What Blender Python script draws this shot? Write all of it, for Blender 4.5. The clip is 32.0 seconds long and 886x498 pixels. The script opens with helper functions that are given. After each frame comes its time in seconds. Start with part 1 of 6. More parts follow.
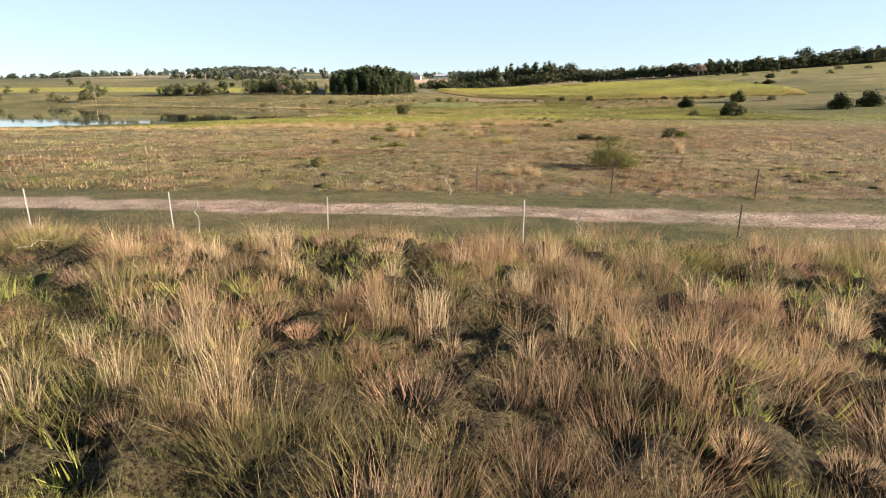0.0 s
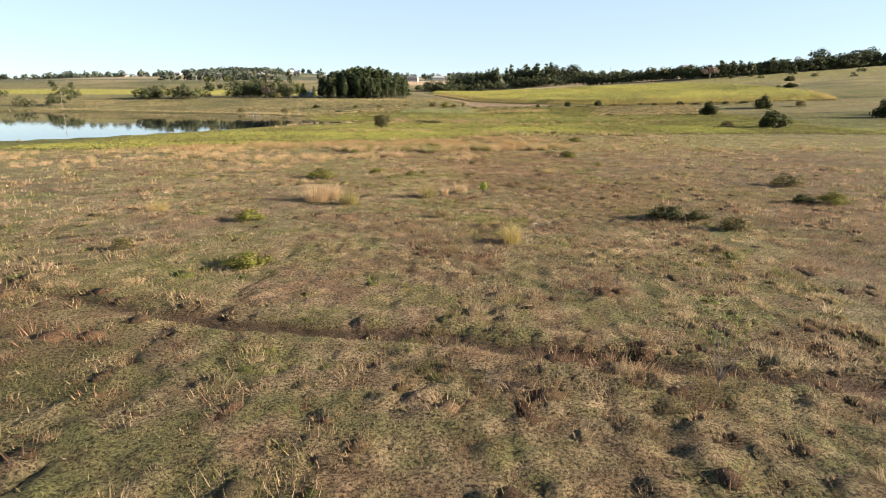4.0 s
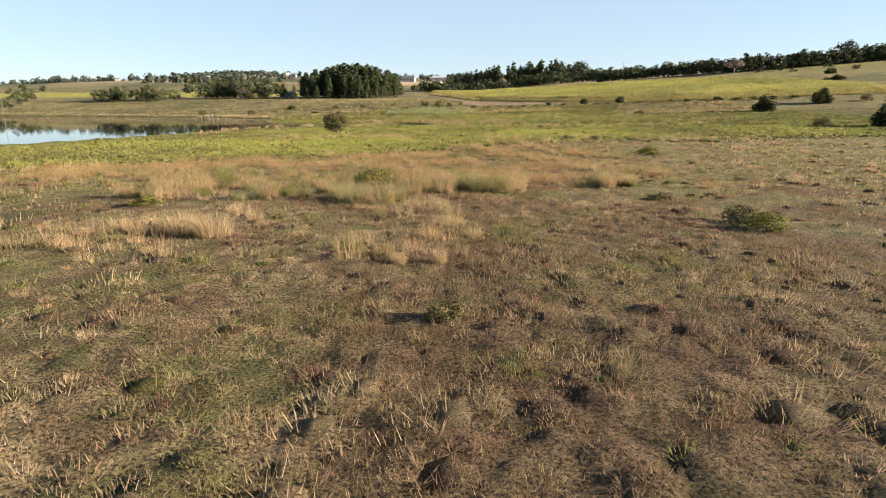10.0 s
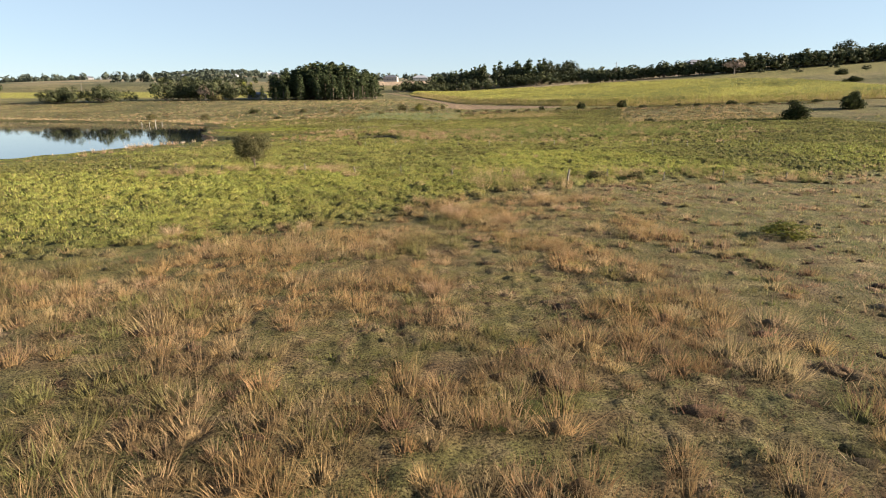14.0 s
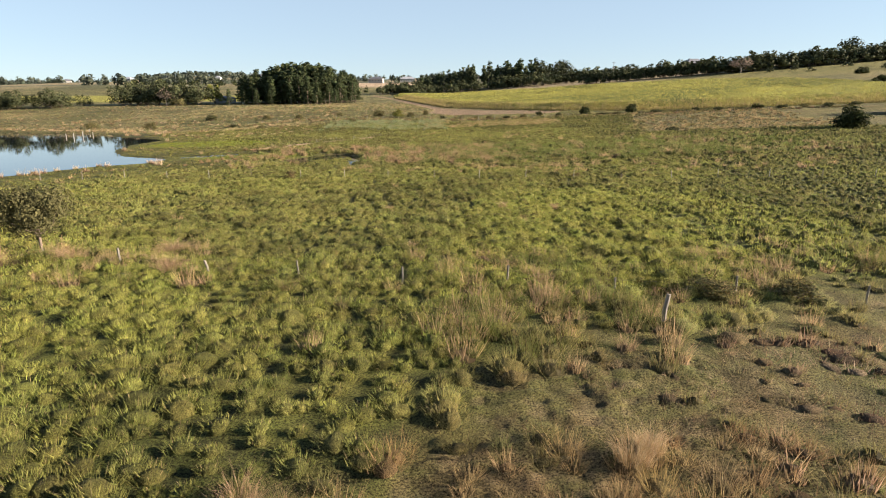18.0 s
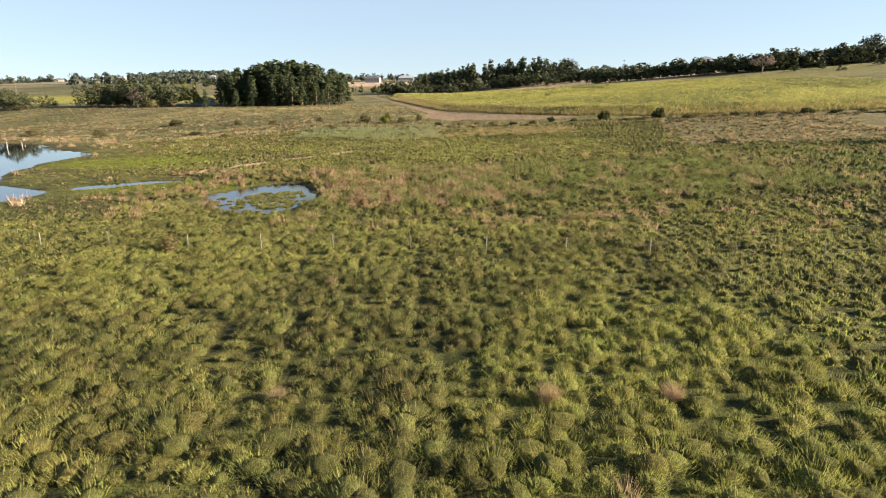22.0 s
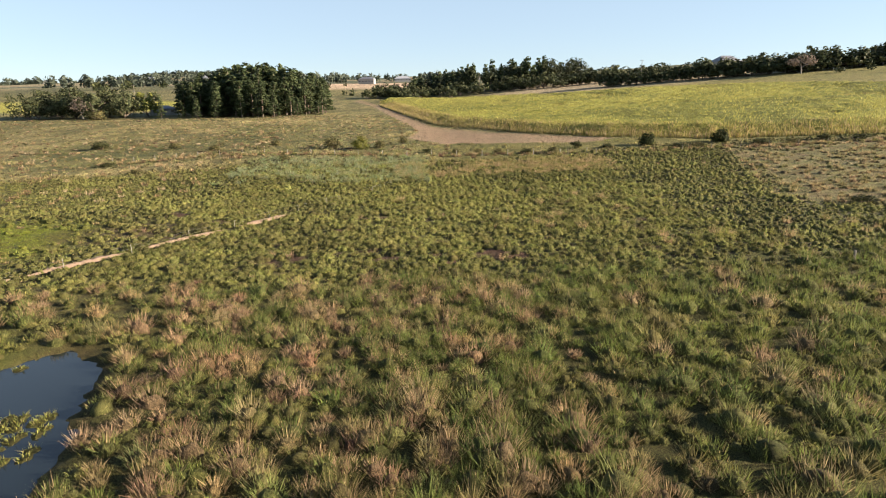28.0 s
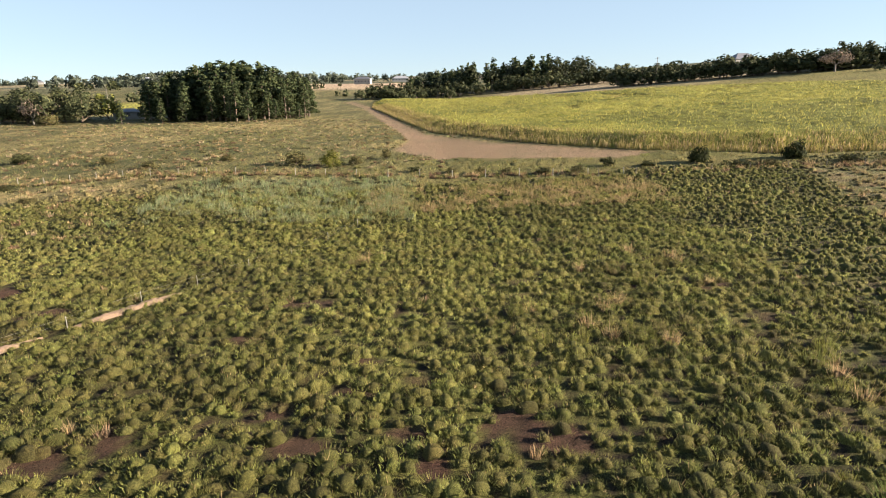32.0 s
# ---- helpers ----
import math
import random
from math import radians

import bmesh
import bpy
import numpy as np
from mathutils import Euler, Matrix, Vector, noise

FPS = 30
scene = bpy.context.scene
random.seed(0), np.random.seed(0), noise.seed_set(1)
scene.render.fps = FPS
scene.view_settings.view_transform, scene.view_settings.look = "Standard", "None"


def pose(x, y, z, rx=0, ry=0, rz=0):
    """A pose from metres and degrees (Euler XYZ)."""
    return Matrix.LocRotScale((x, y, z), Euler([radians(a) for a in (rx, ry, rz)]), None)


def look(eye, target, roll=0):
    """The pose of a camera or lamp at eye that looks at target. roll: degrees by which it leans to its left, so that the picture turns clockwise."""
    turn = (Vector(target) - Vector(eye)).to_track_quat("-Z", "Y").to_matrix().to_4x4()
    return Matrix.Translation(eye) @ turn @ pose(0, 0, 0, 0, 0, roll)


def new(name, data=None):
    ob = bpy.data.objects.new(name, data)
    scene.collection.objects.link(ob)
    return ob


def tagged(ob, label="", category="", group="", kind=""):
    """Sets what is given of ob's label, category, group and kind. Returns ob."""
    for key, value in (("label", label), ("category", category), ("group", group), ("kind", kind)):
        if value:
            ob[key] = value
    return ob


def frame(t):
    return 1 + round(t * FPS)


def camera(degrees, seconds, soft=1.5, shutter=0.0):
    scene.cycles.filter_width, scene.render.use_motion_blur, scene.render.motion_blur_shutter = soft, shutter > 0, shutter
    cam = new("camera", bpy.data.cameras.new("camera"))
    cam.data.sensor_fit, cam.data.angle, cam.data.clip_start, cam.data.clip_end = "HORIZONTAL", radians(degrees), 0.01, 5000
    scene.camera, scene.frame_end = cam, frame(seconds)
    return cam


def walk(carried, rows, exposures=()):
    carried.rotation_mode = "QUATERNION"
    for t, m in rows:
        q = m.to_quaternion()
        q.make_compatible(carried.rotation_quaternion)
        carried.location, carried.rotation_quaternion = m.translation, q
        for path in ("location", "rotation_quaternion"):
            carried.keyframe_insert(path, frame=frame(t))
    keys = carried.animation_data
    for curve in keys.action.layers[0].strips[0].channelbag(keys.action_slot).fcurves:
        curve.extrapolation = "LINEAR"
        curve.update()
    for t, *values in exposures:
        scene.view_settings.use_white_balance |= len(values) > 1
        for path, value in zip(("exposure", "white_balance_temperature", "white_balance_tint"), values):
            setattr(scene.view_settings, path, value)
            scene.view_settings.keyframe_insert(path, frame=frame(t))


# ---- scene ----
cam = camera(73.7, 32.0, soft=1.0)
PATH = [
    (0, (-2.347, 1.594, 6.918), (-2.368, 3.533, 6.417), 0.1),
    (0.5, (-1.86, 5.649, 7.412), (-1.881, 7.587, 6.912), 0.1),
    (1, (-1.446, 9.608, 7.784), (-1.467, 11.546, 7.281), 0.2),
    (1.5, (-1.031, 13.608, 7.897), (-1.053, 15.546, 7.398), 0),
    (2, (-0.648, 17.62, 7.965), (-0.672, 19.56, 7.469), -0.1),
    (2.5, (-0.323, 21.598, 8.062), (-0.346, 23.537, 7.565), -0.1),
    (3, (0.028, 25.651, 8.095), (0.004, 27.591, 7.604), -0.3),
    (3.5, (0.28, 29.886, 8.336), (0.257, 31.826, 7.843), -0.2),
    (4, (0.482, 34.126, 8.68), (0.462, 36.065, 8.183), 0.2),
    (4.5, (0.729, 38.226, 8.742), (0.708, 40.166, 8.245), 0),
    (6.5, (1.356, 54.43, 6.201), (1.332, 56.37, 5.711), -0.2),
    (7, (1.527, 58.494, 5.673), (1.504, 60.435, 5.182), -0.2),
    (7.5, (1.702, 62.625, 5.286), (1.678, 64.565, 4.794), -0.2),
    (8, (1.887, 66.743, 5.027), (1.861, 68.683, 4.536), -0.2),
    (8.5, (2.086, 70.95, 5.005), (2.062, 72.89, 4.513), -0.1),
    (9, (2.29, 75.07, 5.367), (2.266, 77.01, 4.874), -0.2),
    (9.5, (2.496, 79.42, 6.043), (2.471, 81.361, 5.553), -0.3),
    (10, (3.003, 83.564, 6.563), (2.977, 85.505, 6.073), -0.4),
    (10.5, (3.238, 87.779, 6.809), (3.213, 89.719, 6.318), -0.3),
    (11, (3.489, 91.874, 6.903), (3.473, 93.816, 6.415), -0.5),
    (11.5, (3.718, 96.125, 7.008), (3.724, 98.066, 6.519), -0.4),
    (12, (3.876, 100.163, 7.224), (3.884, 102.104, 6.733), -0.3),
    (12.5, (4.122, 103.989, 7.48), (4.129, 105.93, 6.989), -0.3),
    (13, (4.315, 108.099, 7.825), (4.324, 110.039, 7.333), -0.3),
    (13.5, (4.559, 112.205, 8.106), (4.569, 114.145, 7.614), -0.4),
    (14, (4.959, 116.418, 8.22), (4.98, 118.358, 7.728), -0.3),
    (14.5, (5.26, 120.558, 8.343), (5.295, 122.498, 7.849), -0.3),
    (16.5, (6.642, 137.089, 8.729), (6.696, 139.028, 8.232), -0.2),
    (17, (7.028, 141.362, 8.824), (7.082, 143.302, 8.329), -0.3),
    (17.5, (7.434, 145.581, 9.083), (7.487, 147.521, 8.589), -0.3),
    (18, (7.919, 149.741, 9.32), (7.971, 151.682, 8.831), -0.6),
    (18.5, (8.088, 153.446, 9.655), (8.142, 155.386, 9.162), -0.4),
    (19, (8.241, 157.121, 10.018), (8.296, 159.06, 9.521), -0.2),
    (19.5, (8.433, 161.09, 10.162), (8.486, 163.03, 9.668), -0.4),
    (20, (8.729, 165.056, 10.19), (8.782, 166.996, 9.697), -0.4),
    (20.5, (9.036, 168.956, 10.245), (9.092, 170.895, 9.75), -0.4),
    (21, (9.414, 172.708, 10.345), (9.467, 174.647, 9.85), -0.4),
    (21.5, (9.777, 176.479, 10.408), (9.829, 178.419, 9.915), -0.6),
    (22, (10.125, 180.358, 10.617), (10.177, 182.297, 10.125), -0.6),
    (22.5, (10.434, 184.194, 11.088), (10.486, 186.133, 10.594), -0.6),
    (23, (10.775, 187.962, 11.795), (10.826, 189.901, 11.301), -0.6),
    (23.5, (11.126, 191.901, 12.197), (11.177, 193.84, 11.703), -0.5),
    (24, (11.396, 195.595, 12.393), (11.447, 197.535, 11.899), -0.5),
    (24.5, (11.677, 199.354, 12.613), (11.729, 201.294, 12.119), -0.5),
    (25, (12.006, 203.152, 12.807), (12.058, 205.091, 12.316), -0.6),
    (25.5, (12.359, 207.142, 12.919), (12.408, 209.082, 12.428), -0.9),
    (27.5, (13.518, 222.314, 14.669), (13.568, 224.252, 14.172), -0.9),
    (28, (13.869, 226.335, 15.113), (13.918, 228.274, 14.616), -0.9),
    (28.5, (14.184, 230.352, 15.642), (14.233, 232.291, 15.144), -0.9),
    (29, (14.52, 234.372, 16.228), (14.569, 236.31, 15.73), -0.9),
    (29.5, (14.856, 238.396, 16.805), (14.905, 240.335, 16.309), -1),
    (30, (15.136, 242.345, 17.466), (15.185, 244.284, 16.967), -0.9),
    (30.5, (15.369, 246.275, 17.732), (15.419, 248.213, 17.232), -0.8),
    (31, (15.688, 250.201, 17.2), (15.738, 252.139, 16.702), -0.8),
    (31.5, (16.007, 253.985, 16.492), (16.056, 255.924, 15.993), -0.8),
    (32, (16.275, 257.525, 15.71), (16.322, 259.464, 15.213), -1),
]
walk(cam, [(t, look(eye, target, roll)) for t, eye, target, roll in PATH],
     exposures=[(t, 2.0 + stops) for t, stops in ((0, 0.13), (1, 0.12), (2, -0.12), (3, -0.04), (4, 0.14), (4.5, 0.13), (6.5, 0.0), (8, 0.0), (9, 0.05), (10, 0.0), (12.5, -0.1), (18, -0.1), (23, 0.0), (32, 0.0))])

# ---- sky and sun: low warm morning sun from the side, clear sky ----
SUN_EL, SUN_AZ = 16.0, 97.0
world = bpy.data.worlds.new("sky")
scene.world = world
world.use_nodes = True
wn = world.node_tree
wn.nodes.clear()
sky = wn.nodes.new("ShaderNodeTexSky")
sky.sky_type, sky.sun_disc = "NISHITA", False
sky.sun_elevation, sky.sun_rotation = radians(SUN_EL), radians(SUN_AZ)
sky.air_density, sky.dust_density, sky.ozone_density = 0.8, 0.1, 2.0
wbg, wout = wn.nodes.new("ShaderNodeBackground"), wn.nodes.new("ShaderNodeOutputWorld")
wbg.inputs["Strength"].default_value = 0.0534
# morning haze over the clear sky, thinning smoothly towards the zenith
haze = wn.nodes.new("ShaderNodeMix")
haze.data_type = "RGBA"
haze.inputs[7].default_value = (2.95, 3.6, 4.25, 1)
view, axes, thin = wn.nodes.new("ShaderNodeTexCoord"), wn.nodes.new("ShaderNodeSeparateXYZ"), wn.nodes.new("ShaderNodeMapRange")
thin.interpolation_type = "SMOOTHSTEP"
for k, value in enumerate((0.12, 0.75, 0.65, 0.1)):
    thin.inputs[k + 1].default_value = value
wn.links.new(view.outputs["Generated"], axes.inputs[0])
wn.links.new(axes.outputs["Z"], thin.inputs[0])
wn.links.new(thin.outputs[0], haze.inputs[0])
wn.links.new(sky.outputs[0], haze.inputs[6])
wn.links.new(haze.outputs[2], wbg.inputs[0])
wn.links.new(wbg.outputs[0], wout.inputs[0])
sun = new("sun", bpy.data.lights.new("sun", "SUN"))
sun.data.energy, sun.data.angle, sun.data.color = 5.0, radians(0.53), (1.0, 0.85, 0.7)
_a, _e = radians(SUN_AZ), radians(SUN_EL)
SUN_DIR = Vector((math.sin(_a) * math.cos(_e), math.cos(_a) * math.cos(_e), math.sin(_e)))
sun.matrix_world = look(SUN_DIR * 100, (0, 0, 0))
scene.view_settings.exposure = 2.0


# ---- materials ----
def nodes_of(name):
    m = bpy.data.materials.new(name)
    m.use_nodes = True
    t = m.node_tree
    return m, t, t.nodes["Principled BSDF"], t.nodes["Material Output"]


def node(t, kind, **values):
    n = t.nodes.new(kind)
    for key, value in values.items():
        n.inputs[key.replace("_", " ")].default_value = value
    return n


def mixed(t, kind, fac, a, b):
    n = t.nodes.new("ShaderNodeMix")
    n.data_type, n.blend_type = "RGBA", kind
    for socket, value in ((n.inputs[0], fac), (n.inputs[6], a), (n.inputs[7], b)):
        if isinstance(value, bpy.types.NodeSocket):
            t.links.new(value, socket)
        elif isinstance(value, (int, float)):
            socket.default_value = value
        else:
            socket.default_value = (*value, 1)
    return n.outputs[2]


def ramp(t, source, low, high):
    n = t.nodes.new("ShaderNodeMapRange")
    n.inputs[1].default_value, n.inputs[2].default_value = low, high
    t.links.new(source, n.inputs[0])
    return n.outputs[0]


def noise_tex(t, scale, detail=4.0, rough=0.6, object_space=False):
    n = node(t, "ShaderNodeTexNoise", Scale=scale, Detail=detail, Roughness=rough)
    c = t.nodes.new("ShaderNodeTexCoord") if object_space else t.nodes.new("ShaderNodeNewGeometry")
    t.links.new(c.outputs["Object" if object_space else "Position"], n.inputs["Vector"])
    return n.outputs[0]


def bumped(t, bsdf, height, strength, distance):
    b = node(t, "ShaderNodeBump", Strength=strength, Distance=distance)
    t.links.new(height, b.inputs["Height"])
    t.links.new(b.outputs[0], bsdf.inputs["Normal"])


def earth_material(name):
    """Soil and short sward: zone colour of the mesh, broken up at three scales."""
    m, t, bsdf, _ = nodes_of(name)
    col = t.nodes.new("ShaderNodeVertexColor")
    col.layer_name = "Col"
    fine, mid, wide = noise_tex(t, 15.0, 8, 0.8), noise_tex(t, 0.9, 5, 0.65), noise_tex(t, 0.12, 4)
    # dark flecks: soil grain plus small shadows between blades, painted into the colour
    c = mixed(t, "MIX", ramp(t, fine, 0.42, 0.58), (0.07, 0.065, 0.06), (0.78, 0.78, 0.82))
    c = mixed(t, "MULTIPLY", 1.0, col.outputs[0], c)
    c2 = mixed(t, "MIX", ramp(t, mid, 0.35, 0.65), (0.8, 0.88, 0.72), (1.2, 1.12, 1.05))
    c = mixed(t, "MULTIPLY", 0.8, c, c2)
    c3 = mixed(t, "MIX", ramp(t, wide, 0.35, 0.65), (0.88, 0.95, 0.85), (1.1, 1.05, 1.0))
    c = mixed(t, "MULTIPLY", 0.8, c, c3)
    t.links.new(c, bsdf.inputs["Base Color"])
    bsdf.inputs["Roughness"].default_value = 0.95
    bsdf.inputs["Specular IOR Level"].default_value = 0.15
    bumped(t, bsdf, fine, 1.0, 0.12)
    return m


def leaf_material(name, through_part=0.3, rough=0.6, vary=0.35, flat=None, tone=1.0):
    """Blades and leaves: mesh colour, each piece a little different, light shining through."""
    m, t, bsdf, out = nodes_of(name)
    geo = t.nodes.new("ShaderNodeNewGeometry")
    if flat is None:
        col = t.nodes.new("ShaderNodeVertexColor")
        col.layer_name = "Col"
        base = col.outputs[0]
    else:
        base = mixed(t, "MIX", ramp(t, noise_tex(t, 1.3, 3, 0.6, True), 0.35, 0.65), flat, [v * 1.45 for v in flat])
    lo, hi = tone * (1 - vary), tone * (1 + vary)
    v = mixed(t, "MIX", geo.outputs["Random Per Island"], (lo, lo, lo), (hi, hi * 0.99, hi * 1.02))
    c = mixed(t, "MULTIPLY", 1.0, base, v)
    t.links.new(c, bsdf.inputs["Base Color"])
    bsdf.inputs["Roughness"].default_value = rough
    bsdf.inputs["Specular IOR Level"].default_value = 0.1
    tr, mx = t.nodes.new("ShaderNodeBsdfTranslucent"), t.nodes.new("ShaderNodeMixShader")
    t.links.new(c, tr.inputs[0])
    mx.inputs[0].default_value = through_part
    t.links.new(bsdf.outputs[0], mx.inputs[1])
    t.links.new(tr.outputs[0], mx.inputs[2])
    t.links.new(mx.outputs[0], out.inputs[0])
    return m


def cushion_material(name):
    """Matted grass of a tussock: mesh colour under a fine strand-like grain."""
    m, t, bsdf, _ = nodes_of(name)
    col = t.nodes.new("ShaderNodeVertexColor")
    col.layer_name = "Col"
    fine, mid = noise_tex(t, 26.0, 4, 0.75), noise_tex(t, 5.0, 4, 0.6)
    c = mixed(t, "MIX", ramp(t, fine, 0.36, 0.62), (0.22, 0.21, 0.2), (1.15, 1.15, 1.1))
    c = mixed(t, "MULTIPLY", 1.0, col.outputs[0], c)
    c = mixed(t, "MULTIPLY", 0.7, c, mixed(t, "MIX", ramp(t, mid, 0.35, 0.65), (0.7, 0.75, 0.7), (1.2, 1.15, 1.1)))
    t.links.new(c, bsdf.inputs["Base Color"])
    bsdf.inputs["Roughness"].default_value = 0.9
    bsdf.inputs["Specular IOR Level"].default_value = 0.1
    bumped(t, bsdf, fine, 1.0, 0.08)
    return m


def rough_material(name, a, b, scale, rough=0.85, metal=0.0, bump=0.4, dist=0.02, stretch=None):
    """Two tones in a noise of real size, with relief; stretch draws the grain out along one axis."""
    m, t, bsdf, _ = nodes_of(name)
    n = node(t, "ShaderNodeTexNoise", Scale=scale, Detail=6.0, Roughness=0.65)
    c = t.nodes.new("ShaderNodeTexCoord")
    if stretch:
        mp = t.nodes.new("ShaderNodeMapping")
        mp.inputs["Scale"].default_value = stretch
        t.links.new(c.outputs["Object"], mp.inputs[0])
        t.links.new(mp.outputs[0], n.inputs["Vector"])
    else:
        t.links.new(c.outputs["Object"], n.inputs["Vector"])
    info = t.nodes.new("ShaderNodeObjectInfo")
    col = mixed(t, "MIX", ramp(t, n.outputs[0], 0.35, 0.65), a, b)
    col = mixed(t, "MULTIPLY", 1.0, col, mixed(t, "MIX", info.outputs["Random"], (0.8, 0.8, 0.8), (1.15, 1.15, 1.15)))
    t.links.new(col, bsdf.inputs["Base Color"])
    bsdf.inputs["Roughness"].default_value, bsdf.inputs["Metallic"].default_value = rough, metal
    bumped(t, bsdf, n.outputs[0], bump, dist)
    return m


def water_material(name):
    m, t, bsdf, _ = nodes_of(name)
    bsdf.inputs["Base Color"].default_value = (0.012, 0.017, 0.02, 1)
    bsdf.inputs["Roughness"].default_value = 0.02
    bsdf.inputs["IOR"].default_value = 1.33
    bsdf.inputs["Specular IOR Level"].default_value = 0.55
    bumped(t, bsdf, noise_tex(t, 1.2, 3), 0.1, 0.02)
    return m


EARTH = earth_material("earth_and_sward")
CUSHION = cushion_material("matted_tussock")
BLADE = leaf_material("grass_blades", 0.4, 0.7, 0.22, tone=0.86)
LEAF = leaf_material("shrub_leaves", 0.3, 0.8, 0.35, tone=0.75)
CROWN = leaf_material("tree_leaves", 0.2, 0.7, 0.4, tone=1.0)
CANE = leaf_material("cane_leaves", 0.35, 0.55, 0.5, tone=0.8)
BARK = rough_material("bark", (0.09, 0.065, 0.05), (0.2, 0.15, 0.11), 6, stretch=(1, 1, 0.25))
PALE_BARK = rough_material("pale_bark", (0.13, 0.11, 0.09), (0.23, 0.2, 0.165), 4, stretch=(1, 1, 0.3))
OLD_WOOD = rough_material("weathered_wood", (0.1, 0.085, 0.066), (0.22, 0.19, 0.155), 12, stretch=(1, 1, 0.15))
PALE_POST = rough_material("pale_painted_post", (0.18, 0.165, 0.135), (0.31, 0.285, 0.24), 14, rough=0.7, stretch=(1, 1, 0.2))
STEEL = rough_material("rusted_steel", (0.05, 0.035, 0.03), (0.13, 0.09, 0.07), 20, rough=0.7, metal=0.4)
GALV = rough_material("galvanised_steel", (0.3, 0.29, 0.27), (0.45, 0.44, 0.42), 25, rough=0.5, metal=0.5)
WATER = water_material("still_water")
WALL = rough_material("painted_wall", (0.26, 0.25, 0.23), (0.34, 0.33, 0.3), 1.5, rough=0.8)
ROOF = rough_material("metal_roof", (0.3, 0.3, 0.31), (0.4, 0.4, 0.41), 2, rough=0.5)
DARK_ROOF = rough_material("dark_roof", (0.1, 0.1, 0.11), (0.17, 0.17, 0.18), 2, rough=0.5)
GLASS = rough_material("dark_window", (0.02, 0.025, 0.03), (0.04, 0.05, 0.06), 1, rough=0.1)
STRAW = rough_material("flattened_straw", (0.15, 0.095, 0.06), (0.24, 0.165, 0.105), 9, bump=0.8)


# ---- numbers: noise, land form, zones ----
def smooth(a, b, v):
    t = np.clip((v - a) / (b - a), 0, 1)
    return t * t * (3 - 2 * t)


def lerp(a, b, t):
    return a + (b - a) * t


def grain(x, y, size, seed):
    """Value noise from 0 to 1 with cells of that size in metres."""
    u, v = np.asarray(x, float) / size + 137.3 * seed, np.asarray(y, float) / size - 71.7 * seed
    i, j = np.floor(u), np.floor(v)
    fu, fv = u - i, v - j
    fu, fv = fu * fu * (3 - 2 * fu), fv * fv * (3 - 2 * fv)

    def h(a, b):
        s = np.sin(a * 127.1 + b * 311.7 + seed * 17.17) * 43758.5453
        return s - np.floor(s)

    return lerp(lerp(h(i, j), h(i + 1, j), fu), lerp(h(i, j + 1), h(i + 1, j + 1), fu), fv)


def rough_grain(x, y, size, seed):
    return 0.57 * grain(x, y, size, seed) + 0.28 * grain(x, y, size * 0.47, seed + 1) + 0.15 * grain(x, y, size * 0.21, seed + 2)


Y_KNOTS = [-80, 0, 40, 62, 85, 110, 125, 140, 160, 225, 255, 275, 300, 322, 345, 371, 420, 510, 620, 800, 1000, 1500, 2600, 5000]
Z_KNOTS = [3.26, 2.84, 2.58, 2.39, 2.2, 1.6, 1.14, 0.73, 0.4, -0.01, -0.28, -0.21, -0.06, 0.15, 1.46, 3.36, 5.36, 8.0, 11.56, 18.84, 33.04, 47.04, 87.64, 41.04]
POND = [(-420, 60), (-200, 92), (-103, 140), (-80, 165), (-66, 192), (-57, 214), (-50, 232), (-44, 244), (-37, 250), (-38, 257), (-49, 264), (-57, 277), (-62, 298), (-62, 316), (-82, 333), (-90, 348), (-105, 360), (-124, 366), (-210, 405), (-420, 425)]
POOL = [(-5, 238), (-10.5, 240.5), (-15.5, 246.5), (-16.5, 253), (-13, 259), (-9.5, 263), (-6, 260), (-3.8, 254), (-2.2, 247)]
DITCH = [(-36, 258), (-29, 262), (-24, 265.5), (-22, 268), (-30, 267.5), (-37, 262)]
ISLAND = [(-12.4, 247.5), (-9, 243.6), (-6, 241.6), (-3.2, 245.7), (-4.6, 251), (-5.8, 254.6), (-10.4, 254)]
MUD_SPOTS = [(3.6, 295.1, 1.0), (7.7, 285, 1.3), (10.3, 282.3, 1.4), (12, 287.5, 1.2), (14.5, 283, 1.5), (12.3, 291.4, 0.8), (16.6, 280.2, 1.0), (20.4, 284.2, 1.4), (22.6, 282.6, 1.9), (26.8, 290.5, 1.2), (26.5, 284.4, 1.0), (39.9, 303.2, 1.4), (33.5, 303.7, 1.2), (24.5, 306, 1.4), (33.6, 295, 1.0), (-14.2, 301.2, 1.6), (0.9, 282.8, 1.1), (-2, 281.2, 2.0), (-19.9, 307.2, 1.6), (32.1, 282.5, 0.9), (6.9, 301.6, 1.5)]
TRAIL = [(-16.2, 54.2), (-12.2, 52.1), (-5.6, 49.5), (0.5, 48.6), (3.4, 47.7), (6.2, 46.9), (9.6, 46.1), (11.6, 44.9), (18, 43)]
WATER_Z, POOL_Z = -0.36, -0.42


def edge_distance(x, y, poly):
    """Metres to the outline of a polygon, negative inside."""
    d, inside = np.full(np.shape(x), 1e9), np.zeros(np.shape(x), bool)
    for (ax, ay), (bx, by) in zip(poly, poly[1:] + poly[:1]):
        ex, ey = bx - ax, by - ay
        t = np.clip(((x - ax) * ex + (y - ay) * ey) / (ex * ex + ey * ey), 0, 1)
        d = np.minimum(d, np.hypot(x - ax - t * ex, y - ay - t * ey))
        cross = ((ay <= y) & (by > y)) | ((by <= y) & (ay > y))
        inside ^= cross & (x < ax + (y - ay) / (ey if ey else 1e-9) * ex)
    return np.where(inside, -d, d)


